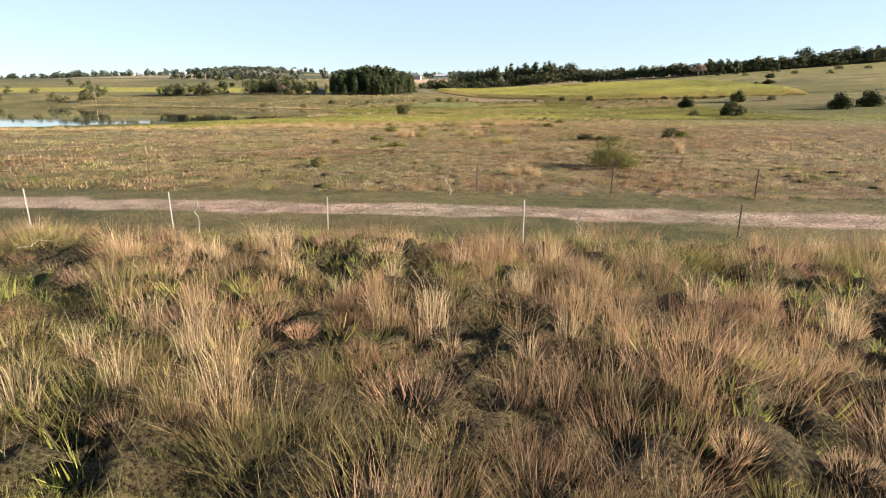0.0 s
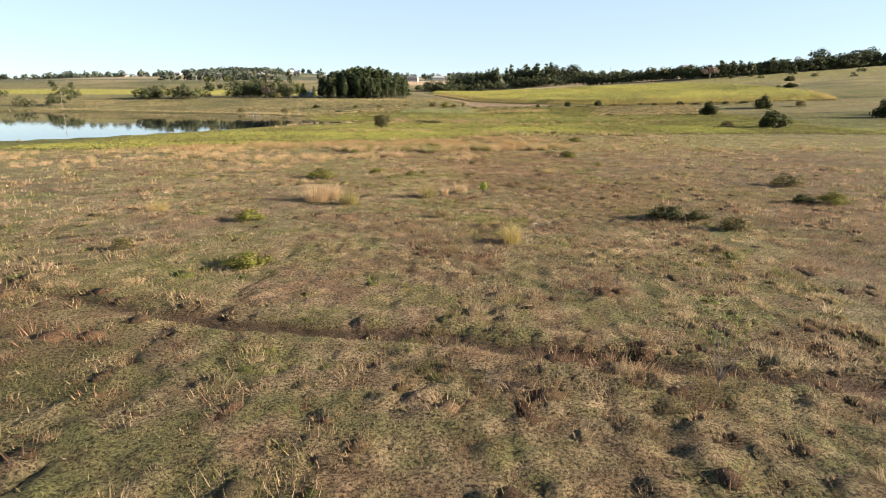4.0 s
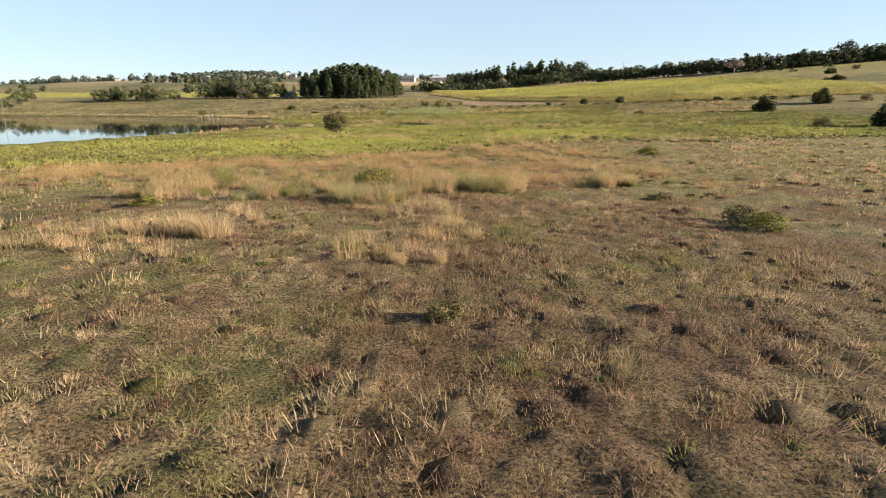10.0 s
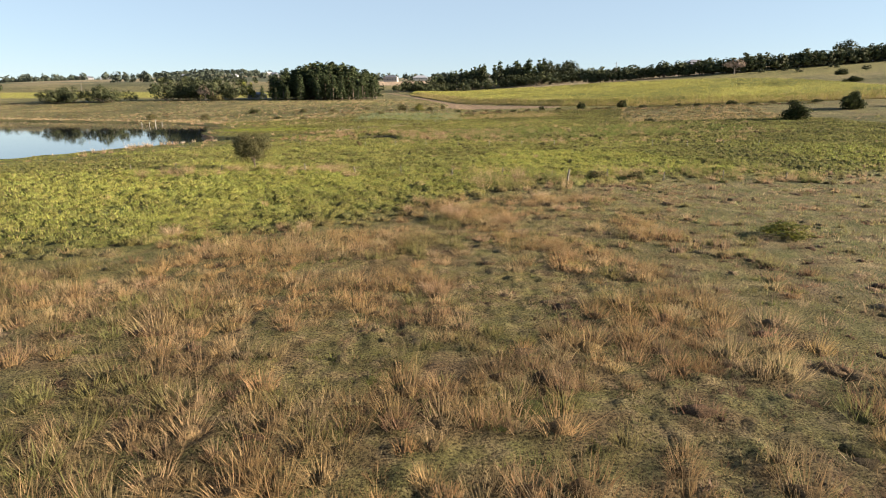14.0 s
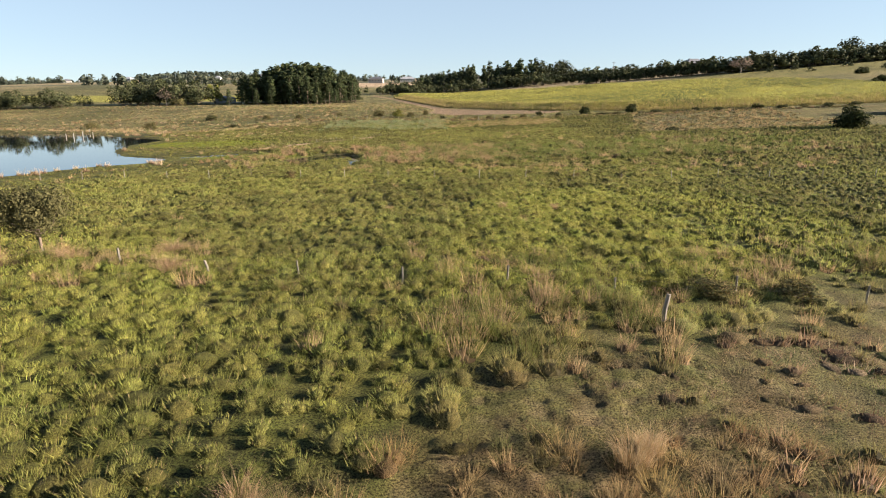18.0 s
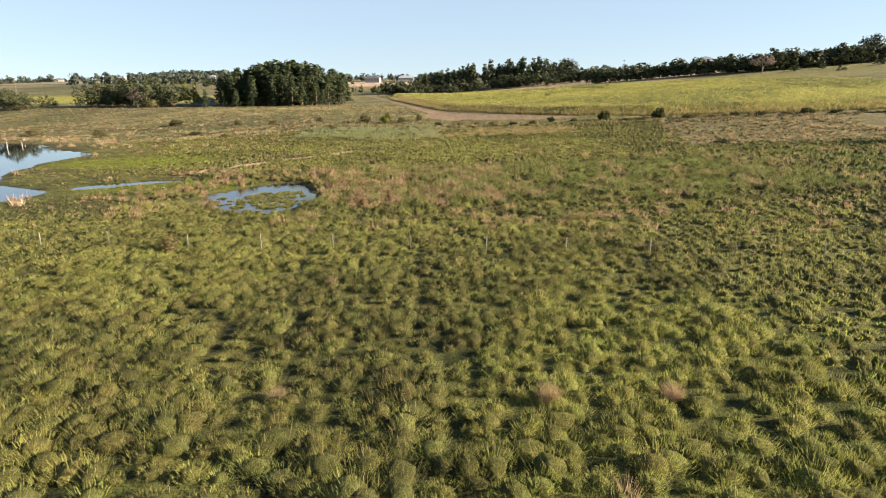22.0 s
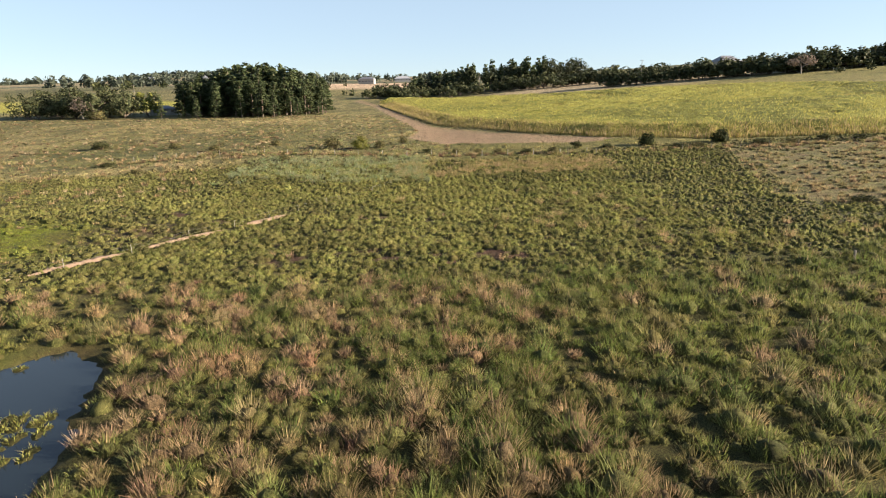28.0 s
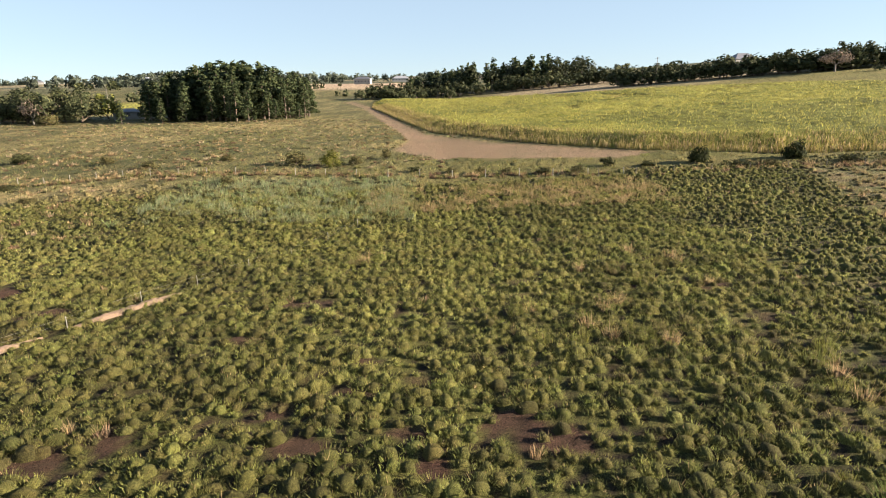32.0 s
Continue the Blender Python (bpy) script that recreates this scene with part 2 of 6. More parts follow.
def line_distance(x, y, line):
    d = np.full(np.shape(x), 1e9)
    for (ax, ay), (bx, by) in zip(line, line[1:]):
        ex, ey = bx - ax, by - ay
        t = np.clip(((x - ax) * ex + (y - ay) * ey) / (ex * ex + ey * ey), 0, 1)
        d = np.minimum(d, np.hypot(x - ax - t * ex, y - ay - t * ey))
    return d


def land(x, y):
    """The lie of the land, without tussocks."""
    x, y = np.asarray(x, float), np.asarray(y, float)
    z = np.interp(y, Y_KNOTS, Z_KNOTS)
    k = np.interp(y, [180, 290, 357, 450, 600, 900, 1500, 2500], [0, 0.02, 0.036, 0.06, 0.08, 0.06, 0.03, 0.01])
    z = z + k * np.clip(x - 20, 0, 420)
    z = z + 1.5 * np.sin(y / 170) * np.sin(x / 140 + 1) * smooth(420, 700, y)
    z = z + ((18 * grain(x, y, 420, 3) - 9) * smooth(900, 1600, y) + (46 * grain(x, y, 620, 4) - 20) * smooth(1300, 2200, y)) * smooth(200, -100, x)
    sd = edge_distance(x, y, POND)
    w = smooth(1, -9, sd)
    z = z * (1 - w) - 2.2 * w
    bank = smooth(100, 6, sd) * smooth(60, 150, y) * smooth(-18, -60, x)
    z = z - bank * np.clip(z + 0.22, 0, 7) * (1 - w)
    for pool in (POOL, DITCH):
        w = smooth(1.2, -1.6, edge_distance(x, y, pool) + 1.6 * (rough_grain(x, y, 2.2, 31) - 0.5))
        z = z * (1 - w) - 0.75 * w
    return z


CANE_EDGE = [(-14, 600), (-3, 540), (7, 487), (18, 433), (38, 397), (57, 375), (80, 362), (140, 354), (200, 350), (206, 372), (200, 420), (184, 478), (166, 505), (134, 539), (88, 569), (50, 625), (20, 690), (-22, 705)]
HEADLAND = [(9, 392), (14, 431), (30, 402), (48, 382), (60, 371), (52, 367), (30, 374), (14, 384)]
TRACK = [(-40, 700), (-16, 600), (-7, 545), (2, 488), (11, 438), (16, 405), (20, 380)]


def fence_u(x, y):
    """Distance along the plan, square to the roadside fences."""
    return y + 0.1 * x


def zones(x, y):
    """Weights of the kinds of ground at each place."""
    n1, n2, n3 = rough_grain(x, y, 7, 5), rough_grain(x, y, 2.2, 9), grain(x, y, 22, 13)
    u = fence_u(x, y)
    z = {}
    z["rank"] = smooth(18.6, 17.2, u + 1.2 * (n2 - 0.5))
    z["verge"] = smooth(17.4, 18.4, u + 1.2 * (n2 - 0.5)) * smooth(28.6, 27.6, u + 0.8 * (n2 - 0.5))
    z["road"] = smooth(22.0, 22.6, u + 1.4 * (n2 - 0.5)) * smooth(25.1, 24.4, u + 1.4 * (n2 - 0.5))
    edge = np.interp(x, [-60, -20, -5, 2, 8, 12, 30, 60], [131, 141, 150, 156, 164, 171, 177, 180])
    z["wet"] = smooth(edge - 5, edge + 5, y + 6 * (n1 - 0.5)) * smooth(360, 347, y + 6 * (n1 - 0.5) - 0.05 * x)
    z["tan"] = smooth(62, 70, x - 0.22 * (y - 305) + 6 * (n1 - 0.5)) * smooth(297, 304, y + 6 * (n2 - 0.5)) * smooth(357, 351, y)
    z["wet"] = z["wet"] * (1 - 0.92 * z["tan"])
    z["rust"] = smooth(116, 124, y + 10 * (n1 - 0.5)) * smooth(edge + 6, edge - 6, y + 8 * (n1 - 0.5)) * smooth(24, 14, x + 8 * (n3 - 0.5))
    pond = edge_distance(x, y, POOL)
    reed_near = 238 + 0.1 * np.abs(x - 5)
    z["reed"] = smooth(reed_near - 2, reed_near + 3, y + 5 * (n1 - 0.5)) * smooth(277, 271, y + 6 * (n1 - 0.5) - 0.22 * np.clip(x - 30, 0, 60)) * smooth(-34, -26, x) * smooth(95, 78, x)
    mud = smooth(0.62, 0.74, n2 * 0.6 + n1 * 0.4) * smooth(272, 280, y) * smooth(318, 300, y) * 0.6
    for sx, sy, sr in MUD_SPOTS:
        mud = np.maximum(mud, smooth(sr * 0.75, sr * 0.4, np.hypot((x - sx) / 1.35, y - sy) + 2.6 * sr * (n2 - 0.5)))
    mud = np.maximum(mud, 0.6 * smooth(9, 2, np.hypot((x + 22) / 1.6, y - 296) + 7 * (n2 - 0.5)))
    mud = np.maximum(mud, 0.3 * smooth(0.9, -0.2, pond + 1.2 * (n2 - 0.5)))
    strip = np.abs(y - 232 - 0.42 * (x - 3.8)) + 1.6 * (n2 - 0.5)
    z["mud"] = np.clip(np.maximum(mud, smooth(1.5, 0.6, strip) * smooth(2, 4, x) * smooth(23, 18, x)), 0, 1)
    z["lawn"] = np.maximum(smooth(16, 8, np.hypot((x + 42) / 1.5, (y - 293) / 0.9) + 4 * (n1 - 0.5)), 0.8 * smooth(10, 4, np.hypot((x + 24) / 1.6, y - 259)))
    z["trail"] = smooth(0.5, 0.2, line_distance(x, y, TRAIL) + 0.5 * (n2 - 0.5))
    z["hill"] = smooth(347, 360, y + 6 * (n1 - 0.5) - 0.05 * x)
    z["dirt"] = np.clip(smooth(1.0, -1.0, edge_distance(x, y, HEADLAND) + 2 * (n2 - 0.5)) + smooth(3.6, 2.4, line_distance(x, y, TRACK) + 1.2 * (n2 - 0.5)), 0, 1)
    z["cane"] = smooth(1, -1, edge_distance(x, y, CANE_EDGE))
    z["n1"], z["n2"], z["n3"] = n1, n2, n3
    z["shore"] = edge_distance(x, y, POND)
    return z


def tint(a, b, t):
    return np.asarray(a, float) + (np.asarray(b, float) - np.asarray(a, float)) * np.asarray(t)[..., None]


def ground_colour(x, y, z, sward=False):
    """Soil and sward colour by zone, soil darkened for shade in hollows; sward: the colour of the blades that grow
    there.
    """
    n1, n2, n3 = z["n1"], z["n2"], z["n3"]
    fine = rough_grain(x, y, 0.8, 21)
    dome = z.get("dome", np.full(np.shape(x), 0.6))
    dry = tint((0.21, 0.145, 0.082), (0.52, 0.38, 0.225), smooth(0.3, 0.68, 0.5 * n1 + 0.5 * fine))
    dry = tint(dry, (0.31, 0.275, 0.105), smooth(0.38, 0.56, rough_grain(x, y, 4.5, 17)) * 0.75)
    dry = tint(dry, (0.19, 0.12, 0.07), smooth(0.55, 0.68, rough_grain(x, y, 9, 19)) * 0.6)
    dry = tint(dry, (0.4, 0.29, 0.19), smooth(0.5, 0.75, n3) * 0.55)
    dry = dry * np.array((0.93, 0.98, 0.98))
    dry = tint(dry, (0.28, 0.265, 0.095), 0.75 * smooth(108, 126, y) * smooth(0.3, 0.6, n2 + 0.15))
    herb, leafy = rough_grain(x, y, 1.3, 71), rough_grain(x, y, 0.55, 73)
    dry = tint(dry, (0.15, 0.16, 0.05), 0.6 * smooth(0.5, 0.6, herb))
    dry = tint(dry, (0.19, 0.12, 0.07), 0.6 * smooth(0.46, 0.36, herb))
    dry = tint(dry, (0.5, 0.38, 0.23), 0.5 * smooth(0.58, 0.68, leafy))
    # dock patches; their dark brown also stands for shade among tall tussocks
    dock = smooth(0.42, 0.54, rough_grain(x, y, 7, 98)) * smooth(50, 58, y) * smooth(132, 120, y) * smooth(-3, 4, x + 4 * (n1 - 0.5))
    dock = np.maximum(dock, smooth(2, 6, x + 3 * (n1 - 0.5)) * smooth(62, 67, y) * smooth(106, 96, y))
    dry = tint(dry, tint((0.11, 0.068, 0.045), (0.24, 0.15, 0.09), fine), 0.48 * dock)
    # hollows between mounds: bare soil, darkened further to carry their shade
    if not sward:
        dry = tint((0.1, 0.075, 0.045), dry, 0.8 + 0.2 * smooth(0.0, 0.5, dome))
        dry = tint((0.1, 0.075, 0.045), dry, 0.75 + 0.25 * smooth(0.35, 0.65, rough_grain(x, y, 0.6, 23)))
    rank = tint((0.08, 0.065, 0.04), (0.22, 0.185, 0.09), fine)
    verge = tint((0.12, 0.115, 0.05), (0.23, 0.2, 0.095), smooth(0.3, 0.7, 0.6 * n1 + 0.4 * fine))
    road = tint((0.4, 0.3, 0.25), (0.66, 0.5, 0.43), smooth(0.3, 0.7, fine))
    wet = tint((0.138, 0.14, 0.04), (0.268, 0.268, 0.07), smooth(0.3, 0.7, 0.5 * n1 + 0.5 * fine))
    wet = tint(wet, (0.32, 0.33, 0.072), smooth(0.35, 0.6, n3) * smooth(232, 200, y) * 0.75)
    # marsh hollows: mud and low growth, shade of the gaps put into the colour
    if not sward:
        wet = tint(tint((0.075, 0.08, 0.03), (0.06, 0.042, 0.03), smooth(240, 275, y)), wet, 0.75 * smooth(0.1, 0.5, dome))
    c = tint(dry, rank, z["rank"])
    c = tint(c, verge, z["verge"])
    c = tint(c, road, z["road"] * (0.0 if sward else 1.0))
    c = tint(c, (0.23, 0.16, 0.07), z["rust"] * (0.6 if sward else 0.25))
    c = tint(c, wet, z["wet"])
    c = tint(c, (0.14, 0.125, 0.045), z["reed"] * (0.2 if sward else 0.8))
    c = tint(c, (0.2, 0.22, 0.032), z["lawn"])
    # trail: worn soil, with the shadow line of its step painted in
    c = tint(c, (0.075, 0.045, 0.03), z["trail"] * (0.2 if sward else 0.85))
    c = tint(c, (0.13, 0.075, 0.052), z["mud"] * (0.3 if sward else 1))
    hill = tint((0.2, 0.19, 0.075), (0.4, 0.325, 0.15), smooth(0.3, 0.7, 0.4 * n3 + 0.3 * n1 + 0.3 * fine))
    hill = tint(hill, (0.12, 0.125, 0.05), 0.65 * smooth(0.5, 0.62, rough_grain(x, y, 5, 77)))
    hill = tint(hill, (0.2, 0.19, 0.05), smooth(-5, 30, x) * 0.7 * smooth(420, 340, y))
    c = tint(c, hill, z["hill"])
    far = tint((0.16, 0.17, 0.1), (0.5, 0.4, 0.25), smooth(0.5, 0.62, grain(x, y, 160, 41)))
    c = tint(c, far, smooth(800, 1100, y))
    stubble = smooth(880, 930, y) * smooth(1120, 1060, y) * smooth(-190, -150, x) * smooth(80, 40, x)
    c = tint(c, (0.85, 0.62, 0.45), stubble)
    upper = smooth(-4, 6, edge_distance(x, y, CANE_EDGE)) * smooth(50, 90, x) * smooth(455, 500, y) * smooth(800, 760, y)
    c = tint(c, (0.34, 0.3, 0.1), upper * 0.8)
    c = tint(c, (0.62, 0.47, 0.31), upper * smooth(560, 610, y + 40 * (n3 - 0.5)) * 0.85)
    left_cane = smooth(560, 590, y) * smooth(720, 690, y) * smooth(-70, -110, x)
    c = tint(c, (0.5, 0.46, 0.1), left_cane)
    c = tint(c, (0.42, 0.29, 0.195), z["dirt"])
    c = tint(c, (0.14, 0.12, 0.04), z["cane"])
    return np.clip(c, 0.01, 0.9)


def domes(x, y, size, seed, reach):
    """Rounded mounds about a jittered lattice: 1 on top, 0 between."""
    u, v = x / size, y / size
    i0, j0 = np.floor(u), np.floor(v)
    best = np.full(np.shape(u), 9.0)
    for di in (-1, 0, 1):
        for dj in (-1, 0, 1):
            a, b = i0 + di, j0 + dj
            s = np.sin(a * 127.1 + b * 311.7 + seed * 3.3) * 43758.5453
            t = np.sin(a * 269.5 + b * 183.3 + seed * 5.1) * 24634.6345
            best = np.minimum(best, np.hypot(u - a - 0.15 - 0.7 * (s - np.floor(s)), v - b - 0.15 - 0.7 * (t - np.floor(t))))
    return np.sqrt(np.clip(1 - (best / reach) ** 2, 0, 1))


def tussock_spots(x0, x1, y0, y1, size=1.0, seed=2):
    """Centres of the mounds of hummock() in a stretch of the plan."""
    a, b = np.meshgrid(np.arange(np.floor(x0 / size) - 1, np.ceil(x1 / size) + 1), np.arange(np.floor(y0 * 1.08 / size) - 2, np.ceil(y1 * 1.08 / size) + 1))
    a, b = a.ravel(), b.ravel()
    s = np.sin(a * 127.1 + b * 311.7 + seed * 3.3) * 43758.5453
    t = np.sin(a * 269.5 + b * 183.3 + seed * 5.1) * 24634.6345
    u, v = (a + 0.15 + 0.7 * (s - np.floor(s))) * size, (b + 0.15 + 0.7 * (t - np.floor(t))) * size
    x, y = u - 0.27, (v + 0.27) / 1.08
    for _ in range(3 if seed == 2 else 0):
        warp = 0.55 * rough_grain(x, y, 1.3, 51)
        x, y = u - warp, (v + warp) / 1.08
    ok = (x > x0) & (x < x1) & (y > y0) & (y < y1)
    return x[ok], y[ok]


def hummock(x, y, z):
    """Height of tussocky ground above the lie of the land."""
    warp = 0.55 * rough_grain(x, y, 1.3, 51)
    d = np.maximum(domes(x + warp, y * 1.08 - warp, 1.0, 2, 0.54) * (0.45 + 0.85 * grain(x, y, 1.5, 57)), 0.42 * domes(x - warp, y + warp, 0.55, 7, 0.5))
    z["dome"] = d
    amp = 0.21 + 0.25 * z["rank"] - 0.05 * z["wet"] + 0.05 * z["hill"] * smooth(600, 400, y)
    amp = amp * (1 - 0.95 * z["road"]) * (1 - 0.75 * z["verge"]) * (1 - 0.75 * z["lawn"]) * (1 - 0.9 * z["dirt"]) * (1 - z["cane"])
    amp = amp * (0.12 + 0.88 * smooth(4, 32, z["shore"]))
    trail = z["trail"]
    d = lerp(0.35 * d * d, d, np.clip(z["wet"] + 0.7 * z["rank"] + z["hill"], 0, 1)) + 0.3 * (rough_grain(x, y, 0.5, 59) - 0.5)
    turf = domes(x + 0.3 * warp, y + 0.2 * warp, 0.42, 11, 0.6) ** 2 * (0.25 + 0.75 * grain(x, y, 0.9, 61)) + 0.8 * (grain(x, y, 0.2, 63) - 0.5)
    d = d + turf * 0.32 * (1 - z["wet"]) * smooth(1.2, 1.0, np.abs(x - 4) / 18) * (y < 185)
    return amp * d - 0.13 * trail + 0.06 * smooth(0.5, 0.9, line_distance(x, y, TRAIL)) * smooth(1.8, 0.9, line_distance(x, y, TRAIL))


def surface(x, y):
    z = zones(x, y)
    return land(x, y) + hummock(x, y, z)


def height_at(x, y):
    return float(surface(np.array([float(x)]), np.array([float(y)]))[0])


# ---- mesh helpers ----
def mesh_of(name, verts, faces, colours=None, material=None, smooth_faces=False):
    """A mesh from arrays: verts (n, 3), faces (m, 3 or 4), colours (n, 3)."""
    me = bpy.data.meshes.new(name)
    verts, faces = np.ascontiguousarray(verts, np.float32), np.ascontiguousarray(faces, np.int32)
    me.vertices.add(len(verts))
    me.vertices.foreach_set("co", verts.ravel())
    me.loops.add(faces.size)
    me.loops.foreach_set("vertex_index", faces.ravel())
    me.polygons.add(len(faces))
    me.polygons.foreach_set("loop_start", np.arange(0, faces.size, faces.shape[1], dtype=np.int32))
    me.polygons.foreach_set("use_smooth", np.full(len(faces), smooth_faces))
    me.update(calc_edges=True)
    if colours is not None:
        at = me.color_attributes.new("Col", "FLOAT_COLOR", "POINT")
        at.data.foreach_set("color", np.ascontiguousarray(np.c_[colours, np.ones(len(colours))], np.float32).ravel())
    if material:
        me.materials.append(material)
    return me


def join(pieces):
    """Arrays (verts, faces, colours) of several pieces in one."""
    vs, fs, cs, n = [], [], [], 0
    for v, f, c in pieces:
        vs.append(v), fs.append(f + n), cs.append(c)
        n += len(v)
    return np.concatenate(vs), np.concatenate(fs), np.concatenate(cs)


def blades(rng, base, high, wide, colour, lean=0.35, tip=1.25, bend=False, heading=None):
    """Grass blades as arrays: a triangle each, or with bend a strip of three that bows over."""
    n = len(base)
    az, to = rng.uniform(0, 6.283, n), rng.uniform(0, 6.283, n) if heading is None else heading
    side = np.c_[np.cos(az), np.sin(az), np.zeros(n)] * (np.asarray(wide) / 2)[:, None]
    out = lean * high * rng.uniform(0.2, 1.0, n)
    drift = np.c_[np.cos(to) * out, np.sin(to) * out, np.zeros(n)]
    up = np.c_[np.zeros(n), np.zeros(n), high]
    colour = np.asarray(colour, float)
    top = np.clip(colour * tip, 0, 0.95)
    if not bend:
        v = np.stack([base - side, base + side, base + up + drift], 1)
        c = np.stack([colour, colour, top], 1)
        return v.reshape(-1, 3), np.arange(3 * n).reshape(-1, 3), c.reshape(-1, 3)
    mid = base + up * 0.6 + drift * 0.35
    v = np.stack([base - side, base + side, mid - side * 0.75, mid + side * 0.75, base + up * 0.95 + drift * 1.2], 1)
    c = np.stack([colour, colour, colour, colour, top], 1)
    k = 5 * np.arange(n)[:, None]
    f = np.concatenate([k + (0, 1, 3), k + (0, 3, 2), k + (2, 3, 4)])
    return v.reshape(-1, 3), f, c.reshape(-1, 3)


def clump(rng, x, y, z, high, wide, count, colour, thick=0.02, tip=1.25, spread=0.5, bend=True):
    """One tuft: bowed blades that fan out from a narrow foot."""
    a, r = rng.uniform(0, 6.283, count), wide * 0.5 * np.sqrt(rng.uniform(0, 1, count))
    base = np.c_[x + np.cos(a) * r * 0.7, y + np.sin(a) * r * 0.7, np.full(count, z)]
    h = high * rng.uniform(0.35, 1.1, count) * (1 - 0.35 * r / (wide * 0.5 + 1e-6))
    col = np.clip(np.asarray(colour) * rng.uniform(0.75, 1.25, (count, 1)) * rng.uniform(0.93, 1.07, (count, 3)), 0.005, 0.9)
    straw = rng.uniform(0, 1, count) < 0.2
    col[straw] = 0.5 * col[straw] + 0.5 * np.array((0.36, 0.26, 0.14)) * rng.uniform(0.6, 1.2, (int(straw.sum()), 1))
    return blades(rng, base, h, thick * rng.choice((0.7, 0.9, 1.1, 1.6), count), col, spread * rng.uniform(0.4, 1.7, count), tip, bend, a + rng.normal(0, 0.7, count))


def mounds(rng, x, y, z, radius, high, colour, rings=3, sides=7):
    """Uneven cushions as arrays: one closed cap each, its rim in the ground."""
    n = len(x)
    pts, cols = [np.c_[x, y, z + high][:, None]], [colour[:, None]]
    turn = rng.uniform(0, 6.283, (n, 1)) + np.arange(sides) * 6.283 / sides
    stretch = rng.uniform(0.8, 1.2, (n, 1))
    for j in range(1, rings + 1):
        phi = 1.6 * j / rings
        r = radius[:, None] * math.sin(phi) * rng.uniform(0.82, 1.18, (n, sides))
        h = high[:, None] * math.cos(phi) * rng.uniform(0.8, 1.2, (n, sides)) - (0.08 if j == rings else 0)
        pts.append(np.stack([x[:, None] + np.cos(turn) * r * stretch, y[:, None] + np.sin(turn) * r / stretch, z[:, None] + h], -1))
        cols.append(colour[:, None] * rng.uniform(0.75, 1.25, (n, sides, 1)))
    v, c = np.concatenate(pts, 1), np.concatenate(cols, 1)
    i, j = np.arange(sides), (np.arange(sides) + 1) % sides
    f = [np.c_[np.zeros(sides, int), 1 + i, 1 + j]]
    for k in range(rings - 1):
        lo, hi = 1 + k * sides, 1 + (k + 1) * sides
        f += [np.c_[lo + i, hi + i, hi + j], np.c_[lo + i, hi + j, lo + j]]
    f = np.concatenate(f)
    f = (f[None] + (np.arange(n) * v.shape[1])[:, None, None]).reshape(-1, 3)
    return v.reshape(-1, 3), f, np.clip(c.reshape(-1, 3), 0.005, 0.9)


def heart(rng, x, y, z, high, wide, colour, core=0.27):
    """The matted inside of a tussock: a ragged low cone, inner shade put into its dead-leaf colour."""
    k = 9
    a = np.linspace(0, 6.283, k, endpoint=False) + rng.uniform(0, 0.6)
    lo = np.c_[x + np.cos(a) * wide * 0.36, y + np.sin(a) * wide * 0.36, np.full(k, z)]
    r = wide * rng.uniform(0.12, 0.34, k)
    mid = np.c_[x + np.cos(a) * r, y + np.sin(a) * r, z + high * rng.uniform(0.3, 0.8, k) * core]
    v = np.concatenate([lo, mid, [[x, y, z + high * core]]])
    i = np.arange(k)
    j = (i + 1) % k
    f = np.concatenate([np.c_[i, j, k + j], np.c_[i, k + j, k + i], np.c_[k + i, k + j, np.full(k, 2 * k)]])
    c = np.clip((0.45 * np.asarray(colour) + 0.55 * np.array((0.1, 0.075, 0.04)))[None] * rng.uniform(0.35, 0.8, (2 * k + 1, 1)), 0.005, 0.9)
    return v, f, c


def part(name, data, parent, label="", at=None):
    ob = new(name, data)
    ob.parent = parent
    if at is not None:
        ob.matrix_basis = at
    return tagged(ob, label)


def thing(name, label, category, group="", at=None, data=None, kind=""):
    ob = new(name, data)
    if at is not None:
        ob.matrix_basis = at
    return tagged(ob, label, category, group, kind)


def tube(points, radii, sides=6, material=None, name="tube"):
    """A tapered tube along points, closed at both ends."""
    bm = bmesh.new()
    rings = []
    pts = [Vector(p) for p in points]
    for i, p in enumerate(pts):
        d = (pts[min(i + 1, len(pts) - 1)] - pts[max(i - 1, 0)]).normalized()
        a = d.orthogonal().normalized()
        b = d.cross(a)
        rings.append([bm.verts.new(p + (a * math.cos(6.2832 * k / sides) + b * math.sin(6.2832 * k / sides)) * radii[i]) for k in range(sides)])
    for lo, hi in zip(rings, rings[1:]):
        best = min(range(sides), key=lambda s: (lo[0].co - hi[s].co).length)
        for k in range(sides):
            bm.faces.new((lo[k], lo[(k + 1) % sides], hi[(k + 1 + best) % sides], hi[(k + best) % sides]))
    bm.faces.new(rings[0][::-1])
    bm.faces.new(rings[-1])
    bmesh.ops.recalc_face_normals(bm, faces=bm.faces)
    me = bpy.data.meshes.new(name)
    bm.to_mesh(me)
    bm.free()
    if material:
        me.materials.append(material)
    return me


def merged(meshes, name, material=None):
    """Several small meshes joined into one."""
    bm = bmesh.new()
    for me in meshes:
        bm.from_mesh(me)
        bpy.data.meshes.remove(me)
    out = bpy.data.meshes.new(name)
    bm.to_mesh(out)
    bm.free()
    if material:
        out.materials.clear()
        out.materials.append(material)
    return out


